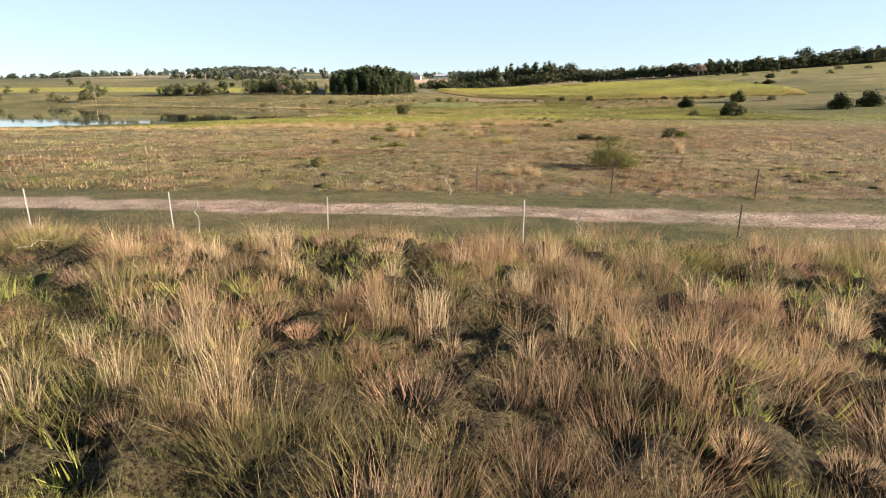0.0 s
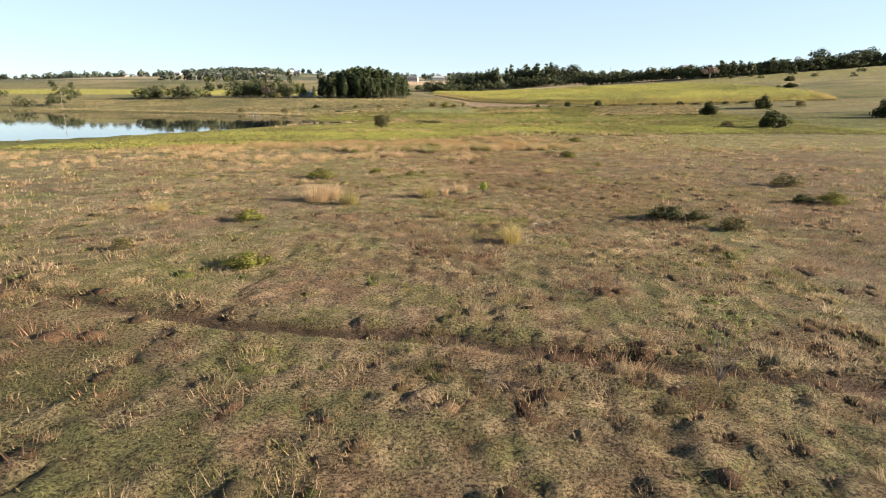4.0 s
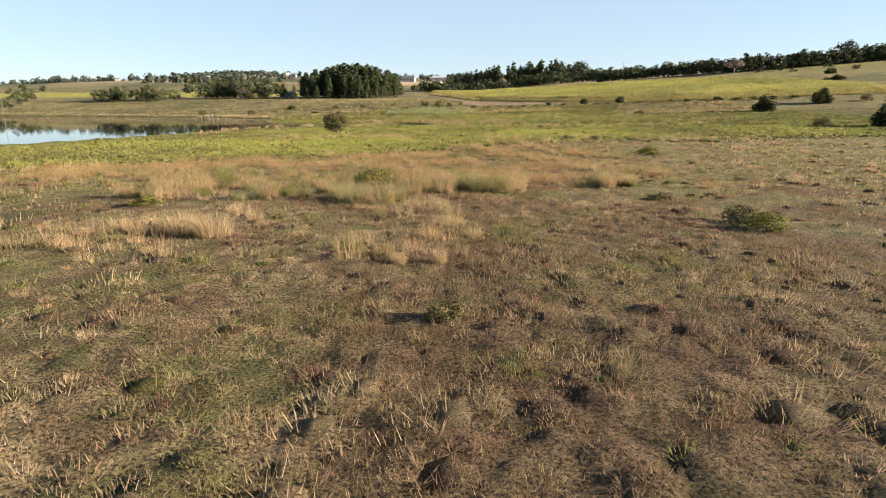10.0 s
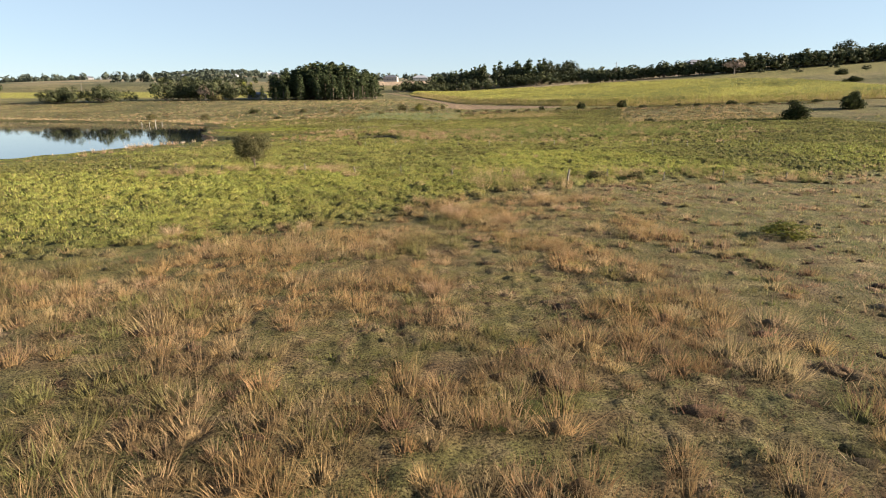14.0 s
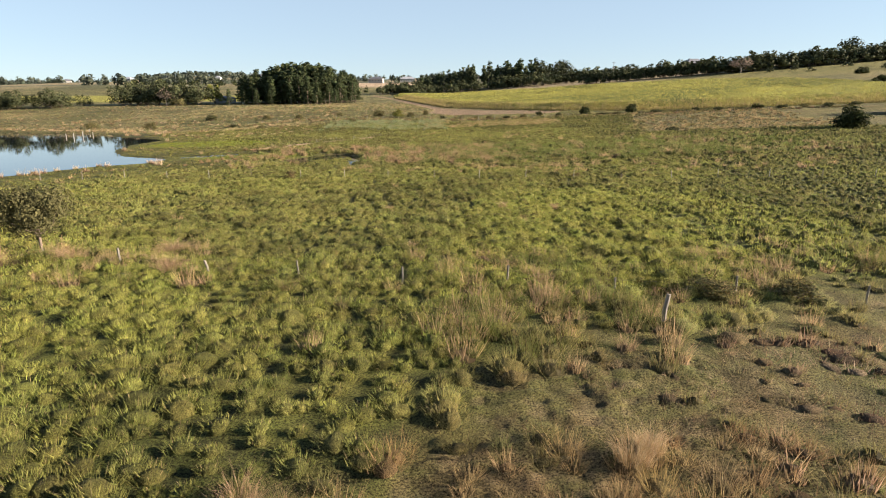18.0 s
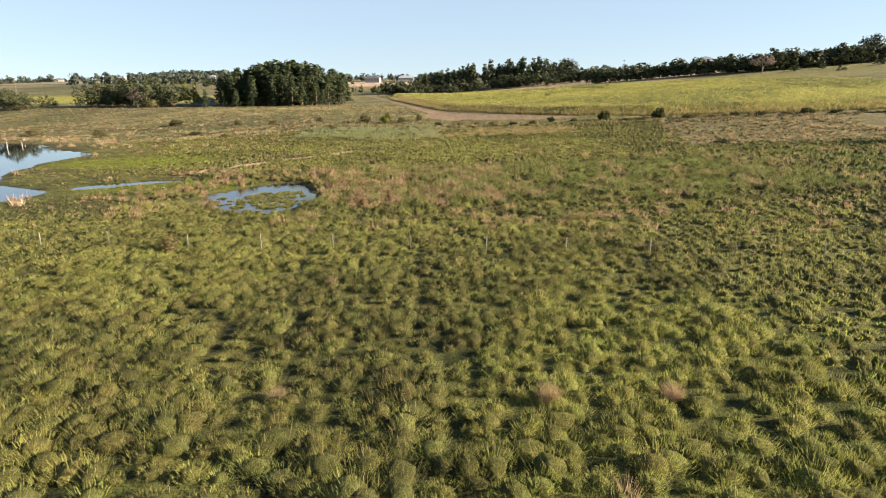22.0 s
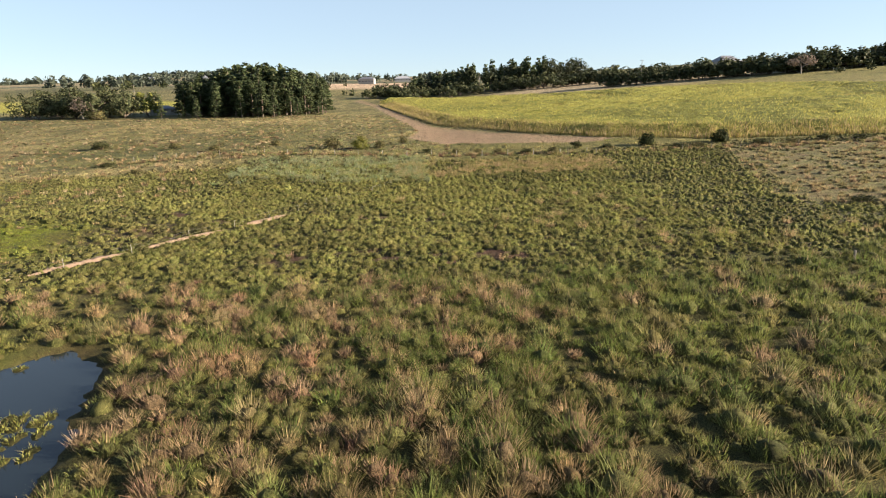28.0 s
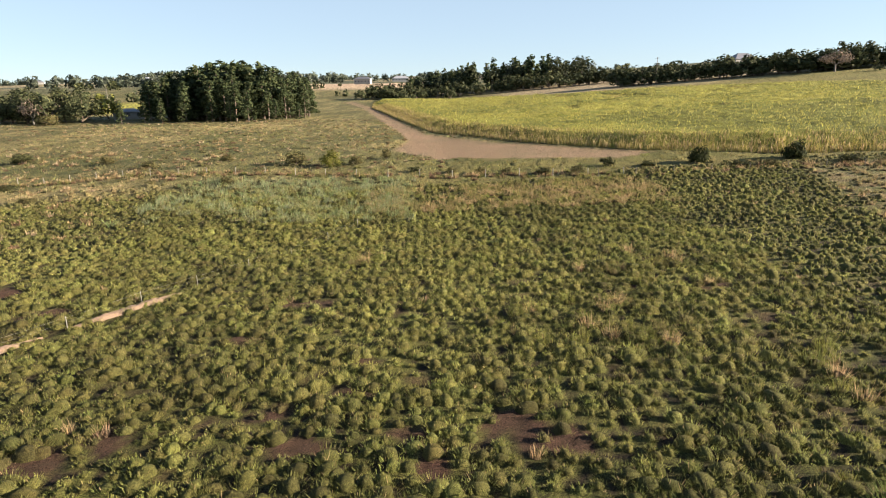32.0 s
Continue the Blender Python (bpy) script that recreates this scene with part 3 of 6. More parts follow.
def box(sx, sy, sz, material, name="box", bevel=0.0, base=True):
    bm = bmesh.new()
    bmesh.ops.create_cube(bm, size=1)
    bmesh.ops.scale(bm, vec=(sx, sy, sz), verts=bm.verts)
    if base:
        bmesh.ops.translate(bm, vec=(0, 0, sz / 2), verts=bm.verts)
    if bevel:
        bmesh.ops.bevel(bm, geom=bm.edges[:], offset=bevel, segments=1, affect="EDGES")
    me = bpy.data.meshes.new(name)
    bm.to_mesh(me)
    bm.free()
    me.materials.append(material)
    return me


# ---- the ground: one sheet to the horizon, tussocks in its relief ----
def axis(parts):
    out = [parts[0][0]]
    for start, end, step, growth in parts:
        v, s = start, step
        while v < end - s * 0.5:
            v += s
            s *= growth
            out.append(min(v, end))
    return np.array(out)


gx = axis([(-22, 44, 0.4, 1.0), (44, 72, 0.5, 1.0), (72, 3200, 0.5, 1.09)])
left = -22 - (axis([(0, 8, 0.4, 1.0), (8, 3200, 0.5, 1.09)])[1:])
gx = np.concatenate([left[::-1], gx])
gy = axis([(-60, -4, 4.0, 1.0), (-4, 60, 0.34, 1.0), (60, 134, 0.38, 1.0), (134, 340, 0.58, 1.0), (340, 4600, 0.34, 1.05)])
X, Y = np.meshgrid(gx, gy)
zone_grid = zones(X, Y)
Z = land(X, Y) + hummock(X, Y, zone_grid)
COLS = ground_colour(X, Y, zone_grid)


def line_x(y):
    """Where the flight line runs."""
    return np.interp(y, [0, 60, 120, 172], [-2.0, 1.5, 5.2, 9.7])


Z = Z - 0.12 * smooth(8.0, 6.5, np.abs(X - line_x(Y)) + 2 * (grain(X, Y, 2.5, 67) - 0.5)) * smooth(2.4, 3.0, Y) * smooth(170, 168, Y) * (1 - zone_grid["wet"])
nx, ny = len(gx), len(gy)
idx = np.arange(nx * ny).reshape(ny, nx)
quads = np.stack([idx[:-1, :-1], idx[:-1, 1:], idx[1:, 1:], idx[1:, :-1]], -1).reshape(-1, 4)
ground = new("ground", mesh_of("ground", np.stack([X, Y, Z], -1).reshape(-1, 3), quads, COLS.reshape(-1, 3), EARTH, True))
tagged(ground, "pasture, marsh and hillside of dry and green grass", "ground", kind="structure")


# close-grown turf under the flight, every hollow and cushion in its relief
tu, ty = np.meshgrid(np.arange(-9.5, 9.51, 0.14), np.arange(2, 172, 0.14))
tx = tu + line_x(ty)
tz = zones(tx, ty)
th = land(tx, ty) + hummock(tx, ty, tz)
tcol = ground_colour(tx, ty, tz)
th = th + 0.02 - 0.14 * smooth(7.6, 9.3, np.abs(tu) + 1.6 * (grain(tx, ty, 1.6, 69) - 0.5)) - 0.1 * smooth(2.9, 2.2, ty) - 0.14 * smooth(169.5, 171.9, ty) - 0.2 * tz["wet"]
ti = np.arange(tu.size).reshape(tu.shape)
tq = np.stack([ti[:-1, :-1], ti[:-1, 1:], ti[1:, 1:], ti[1:, :-1]], -1).reshape(-1, 4)
tq = tq[(tz["wet"].ravel()[tq] < 0.95).any(1)]
kept = np.unique(tq)
slot = np.zeros(tu.size, int)
slot[kept] = np.arange(len(kept))
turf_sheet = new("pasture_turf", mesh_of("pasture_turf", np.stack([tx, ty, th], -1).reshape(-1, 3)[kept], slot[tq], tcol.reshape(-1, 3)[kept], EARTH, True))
tagged(turf_sheet, "uneven brown, olive and tan turf of low herbs", "grass", kind="stuff")


def water_sheet(name, poly, z, label):
    bm = bmesh.new()
    bm.faces.new([bm.verts.new((x, y, z)) for x, y in poly])
    me = bpy.data.meshes.new(name)
    bm.to_mesh(me)
    bm.free()
    me.materials.append(WATER)
    return tagged(new(name, me), label, "water", kind="structure")


def grown(poly, by):
    cx, cy = sum(p[0] for p in poly) / len(poly), sum(p[1] for p in poly) / len(poly)
    return [(cx + (x - cx) * by, cy + (y - cy) * by) for x, y in poly]


water_sheet("water_pond", POND, WATER_Z, "still farm dam reflecting sky and trees")
water_sheet("water_pool", grown(POOL, 1.12), POOL_Z, "small dark marsh pool with weed islands")
water_sheet("water_ditch", grown(DITCH, 1.1), POOL_Z, "shallow water channel in the marsh")


# ---- sward: blades over the ground near the flight ----
def sward(name, label, seed, count, x_mid, x_half, y0, y1, wanted, high, wide, tip=1.3, min_half=0.0, per=12, radius=0.09, lean=0.75):
    """Blades in small bunches over a strip; wanted(z, x, y) gives the share that grows, high their height."""
    rng = np.random.default_rng(seed)
    n = count // per
    y = rng.uniform(y0, y1, n)
    mid = np.interp(y, [0, 260, 340], [0, x_mid, x_mid])
    x = rng.uniform(-x_half, x_half, n) + mid
    z = zones(x, y)
    keep = rng.uniform(0, 1, n) < wanted(z, x, y)
    if min_half:
        keep &= np.abs(x - mid) > min_half
    keep &= (land(x, y) > POOL_Z + 0.03) | ((y < 200) & (x > -30))
    x, y, n = x[keep], y[keep], int(keep.sum())
    bunch = rng.uniform(0.5, 1.45, n)
    shade = rng.uniform(0.65, 1.35, (n, 1)) * rng.uniform(0.9, 1.1, (n, 3))
    x = np.repeat(x, per) + rng.normal(0, radius, n * per) * np.repeat(bunch, per)
    y = np.repeat(y, per) + rng.normal(0, radius, n * per) * np.repeat(bunch, per)
    z = zones(x, y)
    base_z, hum = land(x, y), hummock(x, y, z)
    h = high(z, x, y, hum) * rng.uniform(0.55, 1.25, len(x)) * np.repeat(bunch, per)
    col = ground_colour(x, y, z, True) * np.repeat(shade, per, 0) * rng.uniform(0.8, 1.2, (len(x), 1))
    pale = rng.uniform(0, 1, len(x)) < 0.01 * (1 - z["wet"]) * (1 - z["verge"])
    col[pale] = np.array((0.36, 0.28, 0.17)) * rng.uniform(0.7, 1.2, (pale.sum(), 1))
    w = np.full(len(x), wide) * rng.uniform(0.6, 1.4, len(x))
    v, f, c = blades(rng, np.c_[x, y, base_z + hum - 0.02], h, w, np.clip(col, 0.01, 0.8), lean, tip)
    tagged(new(name, mesh_of(name, v, f, c, BLADE)), label, "grass", kind="stuff")


def grows_dry(z, x, y):
    return np.clip((1 - z["wet"]) * (1 - z["road"] * 0.95) * (1 - z["rank"] * 0.3) * (1 - 0.9 * z["trail"]), 0, 1)


def grows_wet(z, x, y):
    return np.clip(z["wet"] * (1 - 0.85 * z["mud"]) * (1 - 0.5 * z["reed"]) * (1 - 0.9 * z["lawn"]), 0, 1)


def tussock_field(name, label, seed, spots, count, high, wide, mound, wanted, colours=None, rings=3, sides=7, shade=0.3, tip=1.15, dead=0.06, sink=0.02, sizes=(1.0,), mingle=0.0):
    """Cushions (mound: radius, height) bristling with blades that bow outwards round the rim."""
    rng = np.random.default_rng(seed)
    x, y = spots
    z = zones(x, y)
    ok = (rng.uniform(0, 1, len(x)) < wanted(z, x, y)) & not_water(z, x, y) & ((land(x, y) > POOL_Z + 0.03) | (y < 200))
    x, y = x[ok], y[ok]
    z = zones(x, y)
    foot = land(x, y) + hummock(x, y, z) - sink
    size = (0.5 + 0.8 * grain(x, y, 1.9, 57)) * rng.uniform(0.7, 1.25, len(x)) * (0.4 + 0.6 * smooth(3, 28, z["shore"])) * rng.choice(sizes, len(x))
    if colours is None:
        tone = ground_colour(x, y, z, True)
    else:
        pick = np.clip(rough_grain(x, y, 4.0, seed + 60) * 2.2 - 0.6 + rng.normal(0, 0.22, len(x)), 0, 0.999)
        tone = np.array(colours)[(pick * len(colours)).astype(int)]
    tone = tone * rng.uniform(1 - shade, 1 + shade, (len(x), 1)) * rng.uniform(0.94, 1.06, (len(x), 3))
    radius, rise = mound[0] * size, mound[1] * size * rng.uniform(0.75, 1.25, len(x))
    if rings:
        # matted base dimmed well below the blades: shade inside the tussock as colour
        shade_mat = 0.42 * tone + 0.4 * np.array((0.07, 0.055, 0.03))
        tagged(new(name, mesh_of(name, *mounds(rng, x, y, foot, radius * 0.78, rise * 0.85, shade_mat, rings, sides), CUSHION, True)), label + ", shade-dark matted base", "grass", kind="stuff")
    n = len(x) * count
    a, phi = rng.uniform(0, 6.283, n), 1.5 * np.sqrt(rng.uniform(0, 1, n))
    k = np.repeat(np.arange(len(x)), count)
    r = radius[k] * np.sin(phi)
    base = np.c_[x[k] + np.cos(a) * r, y[k] + np.sin(a) * r, foot[k] + rise[k] * np.cos(phi) - 0.02]
    h = high * size[k] * rng.uniform(0.45, 1.2, n) * (1.0 - 0.3 * phi / 1.5)
    col = tone[k] * rng.uniform(0.82, 1.18, (n, 1))
    if mingle:
        other = rng.uniform(0, 1, n) < mingle
        col[other] = np.array(colours)[rng.integers(0, len(colours), int(other.sum()))]
    old = rng.uniform(0, 1, n) < dead
    col[old] = np.array((0.34, 0.25, 0.12)) * rng.uniform(0.7, 1.2, (old.sum(), 1))
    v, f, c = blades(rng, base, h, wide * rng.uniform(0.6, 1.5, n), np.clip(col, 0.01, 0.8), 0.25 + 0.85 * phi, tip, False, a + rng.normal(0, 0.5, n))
    tagged(new(name, mesh_of(name, v, f, c, BLADE)), label, "grass", kind="stuff")


def not_water(z, x, y):
    return (edge_distance(x, y, POND) > 1.0) & (edge_distance(x, y, POOL) > 0.6)


def two_sides(spots, x0, x1):
    """Only the spots outside a strip along the flight."""
    x, y = spots
    ok = (x <= x0) | (x >= x1)
    return x[ok], y[ok]


sward("short_grass", "short dry tan and brown pasture grass", 11, 170000, 6, 8.5, 2, 168, grows_dry,
      lambda z, x, y, h: 0.05 + 0.08 * z["n2"] + 0.2 * h * (1 - z["verge"]) - 0.05 * z["verge"] + 0.2 * z["rank"], 0.014, tip=1.1, lean=1.1, radius=0.3, per=10)
sward("short_grass", "matted short dry grass in the pasture", 10, 70000, 6, 6, 58, 98, grows_dry,
      lambda z, x, y, h: 0.05 + 0.07 * z["n2"] + 0.2 * h, 0.013, tip=1.1, lean=1.2, radius=0.25, per=8)
sward("short_grass", "short dry grass at the side of the pasture", 9, 120000, 6, 24, 15, 175, grows_dry,
      lambda z, x, y, h: 0.08 + 0.12 * z["n2"] + 0.15 * h - 0.09 * z["verge"], 0.022, tip=1.1, min_half=8, radius=0.25, lean=1.0, per=14)
sward("short_grass", "dry pasture grass across the paddock", 12, 100000, 6, 70, 15, 175, grows_dry,
      lambda z, x, y, h: 0.12 + 0.2 * z["n2"] - 0.12 * z["verge"], 0.06, tip=1.05, min_half=23, radius=0.4, lean=0.8, per=14)
tussock_field("marsh_grass", "tussocky bright green marsh grass", 13, tussock_spots(-14, 26, 132, 236), 135, 0.32, 0.0155, (0.56, 0.3), grows_wet)
tussock_field("marsh_grass", "bright green tussocks towards the side of the marsh", 6, two_sides(tussock_spots(-30, 44, 132, 236), -14, 26), 36, 0.33, 0.034, (0.56, 0.24), grows_wet, rings=2)
tussock_field("marsh_grass", "green cushion tussocks beyond the marsh pool", 8, tussock_spots(-18, 48, 236, 352), 54, 0.31, 0.03, (0.59, 0.36), grows_wet, rings=2)
tussock_field("marsh_grass", "tussocky green marsh grass farther out", 14, two_sides(tussock_spots(-75, 110, 132, 236), -30, 44), 10, 0.32, 0.06, (0.57, 0.23), grows_wet, rings=2, sides=5)
tussock_field("marsh_grass", "tussocky green marsh grass below the hill", 7, two_sides(tussock_spots(-75, 120, 236, 358), -18, 48), 8, 0.32, 0.075, (0.59, 0.33), grows_wet, rings=2, sides=5)
sward("lawn_grass", "short bright green grass on damp flat ground", 5, 90000, -22, 34, 252, 318,
      lambda z, x, y: z["lawn"], lambda z, x, y, h: 0.1 + 0.12 * z["n2"], 0.05, tip=1.15, radius=0.3, lean=0.9)
sward("hill_grass", "dry grass on the hillside", 15, 60000, 10, 110, 346, 480,
      lambda z, x, y: z["hill"] * (1 - z["cane"]) * (1 - z["dirt"]), lambda z, x, y, h: 0.25 + 0.35 * z["n2"], 0.1, radius=0.4)


# ---- tufts: bowed-blade clumps by zone ----
TAN, PALE, PINK = (0.44, 0.31, 0.16), (0.52, 0.4, 0.24), (0.4, 0.27, 0.16)
RUST, BROWN, OLIVE = (0.4, 0.245, 0.11), (0.23, 0.14, 0.08), (0.2, 0.175, 0.065)
GREEN, BRIGHT, REEDY = (0.16, 0.17, 0.045), (0.26, 0.26, 0.06), (0.25, 0.25, 0.105)
PASTEL, GOLD = (0.21, 0.24, 0.13), (0.4, 0.32, 0.1)


def tufts(name, label, seed, spots, count, colours, high, wide, thick, spread=0.5, tip=1.2, keep=None, solid=False, bend=False, core=0.27):
    """A stand of tufts as one mesh: spots (x, y) as arrays, colours picked by chance."""
    rng = np.random.default_rng(seed)
    x, y = np.asarray(spots[0], float), np.asarray(spots[1], float)
    if keep is not None:
        ok = rng.uniform(0, 1, len(x)) < keep(zones(x, y), x, y)
        x, y = x[ok], y[ok]
    z = np.maximum(surface(x, y) - 0.04, -5)
    pick = rng.integers(0, len(colours), len(x))
    out = []
    for i in range(len(x)):
        s = rng.uniform(0.6, 1.25)
        out.append(clump(rng, x[i], y[i], z[i], high * s, wide * s, count, colours[pick[i]], thick, tip, spread, bend))
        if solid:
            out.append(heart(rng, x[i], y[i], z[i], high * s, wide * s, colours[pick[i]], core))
    tagged(new(name, mesh_of(name, *join(out), BLADE)), label, "grass", kind="stuff")


def spread_over(seed, n, x0, x1, y0, y1):
    r = np.random.default_rng(seed)
    return r.uniform(x0, x1, n), r.uniform(y0, y1, n)


def spots_in(*areas):
    """Spots in several areas (seed, count, x0, x1, y0, y1), in one pair of arrays."""
    got = [spread_over(*s) for s in areas]
    return np.concatenate([g[0] for g in got]), np.concatenate([g[1] for g in got])


def along(seed, n, x0, x1, y_at, wander):
    r = np.random.default_rng(seed)
    x = r.uniform(x0, x1, n)
    return x, y_at(x) + r.normal(0, wander, n)


STALK = (0.3, 0.2, 0.12)
DOCK = (0.15, 0.09, 0.055)
tussock_field("rank_grass", "bushy brown and olive roadside grass", 21, tussock_spots(-15, 12, 2, 18.3, 0.8, 5), 330, 0.42, 0.007, (0.46, 0.14),
              lambda z, x, y: z["rank"] * 0.74, (GREEN, OLIVE, (0.2, 0.17, 0.07), BROWN, STALK, OLIVE, BROWN, PINK), sink=0.06, shade=0.45, dead=0.1, rings=0, sizes=(0.6, 0.8, 1.0, 1.2, 1.6))
HERBS = (GREEN, OLIVE, (0.25, 0.2, 0.09), (0.31, 0.23, 0.13), (0.24, 0.155, 0.085), (0.31, 0.22, 0.13), (0.34, 0.25, 0.15), BROWN, DOCK)
tussock_field("pasture_herbs", "brown, olive and tan pasture tufts and herbs", 23, tussock_spots(-5, 13, 28.5, 150, 0.5, 6), 60, 0.19, 0.015, (0.31, 0.07),
              lambda z, x, y: (1 - z["wet"]) * (1 - 0.8 * z["trail"]) * (1 - 0.5 * z["rust"]) * (0.55 + 0.45 * smooth(0.35, 0.55, z["n1"])), HERBS, rings=2, sides=5, shade=0.35, dead=0.03, sizes=(0.6, 0.7, 0.8, 0.9, 1.0, 1.2, 1.6), mingle=0.25, sink=0.04)
for side_seed, reach, gap, many, blade_wide in ((22, (-15, 24), (-5, 13), 38, 0.021), (24, (-34, 40), (-15, 24), 18, 0.04)):
    tussock_field("pasture_herbs", "tufts of pasture grass and herbs across the paddock", side_seed, two_sides(tussock_spots(*reach, 28.5, 170, 0.85, 10), *gap), many, 0.24, blade_wide, (0.42, 0.09),
                  lambda z, x, y: (1 - z["wet"]) * (1 - 0.8 * z["trail"]) * (0.4 + 0.5 * smooth(0.35, 0.55, z["n1"])), HERBS, rings=2, sides=5, shade=0.35, dead=0.03, sizes=(0.5, 0.7, 0.9, 1.1, 1.5), mingle=0.3, sink=0.06)
tufts("rank_grass", "tall dry tan roadside grass gone to seed", 19, spread_over(41, 620, -15, 12, 2, 18), 80,
      (TAN, PINK, PALE, PALE, TAN), 1.0, 0.6, 0.006, spread=0.6, tip=1.4, bend=True, keep=lambda z, x, y: z["rank"] * smooth(0.48, 0.64, rough_grain(x, y, 2.4, 91)))
tufts("rank_grass", "green weeds under the roadside grass", 20, spread_over(22, 900, -14, 11, 3, 18), 20,
      (GREEN, (0.2, 0.25, 0.05), BRIGHT, OLIVE), 0.5, 0.6, 0.026, spread=0.8, keep=lambda z, x, y: z["rank"] * smooth(0.44, 0.54, rough_grain(x, y, 2.0, 92)))
tufts("rank_grass", "very tall pale dry grass clump by the fence", 22,
      ((-5.8, -5.4, -5.0, -5.6, -2.2, -1.6, -0.9, -0.2, 0.6, 0.1, -1.2, 1.6, -6.4, -4.2, 2.4, -8.6, 4.6, -3.4), (8.3, 8.9, 8.0, 9.6, 13.3, 14.1, 12.8, 14.6, 13.4, 15.6, 15.3, 14.2, 10.4, 9.4, 12.2, 12.0, 8.8, 11.6)), 150,
      (TAN, PALE, TAN, OLIVE), 1.4, 0.9, 0.0065, spread=0.5, tip=1.2, bend=True)
tufts("dock_weeds", "dark red-brown dock weeds among the dry grass", 13, spots_in((61, 2100, -6, 26, 54, 124), (62, 500, -14, 12, 29, 50), (63, 260, 10, 30, 124, 172), (66, 420, 3, 24, 102, 126), (67, 160, -8, 6, 112, 122)), 70,
      ((0.15, 0.085, 0.05), (0.2, 0.11, 0.065), (0.13, 0.1, 0.05), (0.17, 0.14, 0.06)), 0.36, 0.85, 0.0085, spread=1.1, core=0.2,
      keep=lambda z, x, y: (1 - z["trail"]) * smooth(0.43, 0.53, rough_grain(x, y, 7, 98)))
tufts("pale_tufts", "soft pale salmon tufts of dry pasture grass", 18, spread_over(42, 2600, -32, 42, 29, 116), 110,
      (PALE, TAN, PINK, TAN), 0.4, 0.55, 0.005, spread=0.7, tip=1.2,
      keep=lambda z, x, y: (1 - z["verge"]) * (1 - z["trail"]) * smooth(0.5, 0.72, rough_grain(x, y, 6, 93)) * (0.12 + 0.88 * smooth(0.45, 0.6, rough_grain(x, y, 30, 94))))
tufts("pasture_weeds", "scattered dry tufts across the paddock", 24, spread_over(3, 5200, -80, 100, 30, 170), 36,
      (STALK, (0.34, 0.25, 0.14), OLIVE, (0.34, 0.25, 0.14), OLIVE, PINK), 0.36, 1.0, 0.022, spread=1.0, keep=lambda z, x, y: (1 - z["wet"]) * (1 - z["verge"]) * (0.2 + 0.8 * smooth(0.4, 0.6, z["n1"])) * (np.abs(x - 4) > 14) * not_water(z, x, y))
tufts("tan_tall_grass", "tall pale dry grass at the paddock's edge", 25, spots_in((4, 760, -75, -8, 86, 122), (43, 150, -22, 4, 100, 112)), 150,
      (TAN, (0.4, 0.3, 0.16), TAN, OLIVE), 0.9, 1.0, 0.009, spread=0.5, core=0.18, keep=lambda z, x, y: smooth(0.45, 0.6, z["n1"]) * not_water(z, x, y), solid=True)
tussock_field("rust_grass", "rust-brown tufted grass", 26, tussock_spots(-32, 26, 116, 164, 0.95, 9), 110, 0.62, 0.013, (0.42, 0.16),
              lambda z, x, y: z["rust"] * (0.1 + 0.9 * smooth(0.4, 0.54, rough_grain(x, y, 5, 95))), ((0.3, 0.2, 0.09), (0.34, 0.225, 0.1), (0.36, 0.26, 0.13), (0.27, 0.18, 0.09), OLIVE), rings=2)
tussock_field("rust_grass", "rust-brown tufted grass at the paddock side", 25, two_sides(tussock_spots(-52, 40, 116, 164, 0.95, 9), -32, 26), 30, 0.62, 0.04, (0.42, 0.16),
              lambda z, x, y: z["rust"] * (0.1 + 0.9 * smooth(0.4, 0.54, rough_grain(x, y, 5, 95))), ((0.3, 0.2, 0.09), (0.34, 0.225, 0.1), (0.36, 0.26, 0.13), OLIVE), rings=2)
tufts("green_tufts", "green and tan tall tussocks in the dry paddock", 27,
      spots_in((6, 20, -3.0, 1.0, 111.5, 117), (7, 40, 1.2, 7.2, 116, 122), (8, 8, 11.5, 14.2, 118.5, 122.5), (44, 30, -16, -3, 113, 121), (45, 16, -20, -9, 122, 130)), 360,
      (OLIVE, REEDY, TAN, GREEN, OLIVE, TAN), 1.3, 1.2, 0.0075, spread=0.7, core=0.22, solid=True, bend=True)
tufts("paddock_tussocks", "tan and olive tussocks on the damp side of the paddock", 17, spots_in((46, 620, 14, 60, 118, 186), (47, 200, 15, 48, 150, 186)), 44,
      (TAN, OLIVE, STALK, OLIVE, PINK), 0.75, 0.9, 0.028, spread=0.55, keep=lambda z, x, y: 0.1 + 0.9 * smooth(0.5, 0.62, rough_grain(x, y, 9, 96)), solid=True)
SALMON, REED = (0.33, 0.22, 0.125), (0.14, 0.165, 0.042)
tussock_field("reed_tussocks", "dense marsh tussocks, green with salmon dead leaves", 28, tussock_spots(-36, 26, 237, 280, 1.6, 7), 130, 0.72, 0.025, (0.62, 0.58),
              lambda z, x, y: z["reed"] * (1 - 0.9 * z["mud"]) * (0.55 + 0.45 * (x > -4)) * smooth(30, 14, x + 6 * (z["n3"] - 0.5)), (REED, (0.2, 0.2, 0.07), SALMON, (0.34, 0.25, 0.12), SALMON, (0.3, 0.19, 0.11), REED), dead=0.2)
tussock_field("reed_tussocks", "dense green marsh tussocks", 29, tussock_spots(4, 62, 237, 288, 1.7, 8), 120, 0.72, 0.029, (0.72, 0.64),
              lambda z, x, y: z["reed"] * (1 - 0.9 * z["mud"]) * smooth(4, 16, x + 6 * (z["n3"] - 0.5)), (REED, (0.16, 0.18, 0.045), REED, (0.2, 0.21, 0.065), (0.22, 0.19, 0.07), (0.32, 0.23, 0.12), REED))
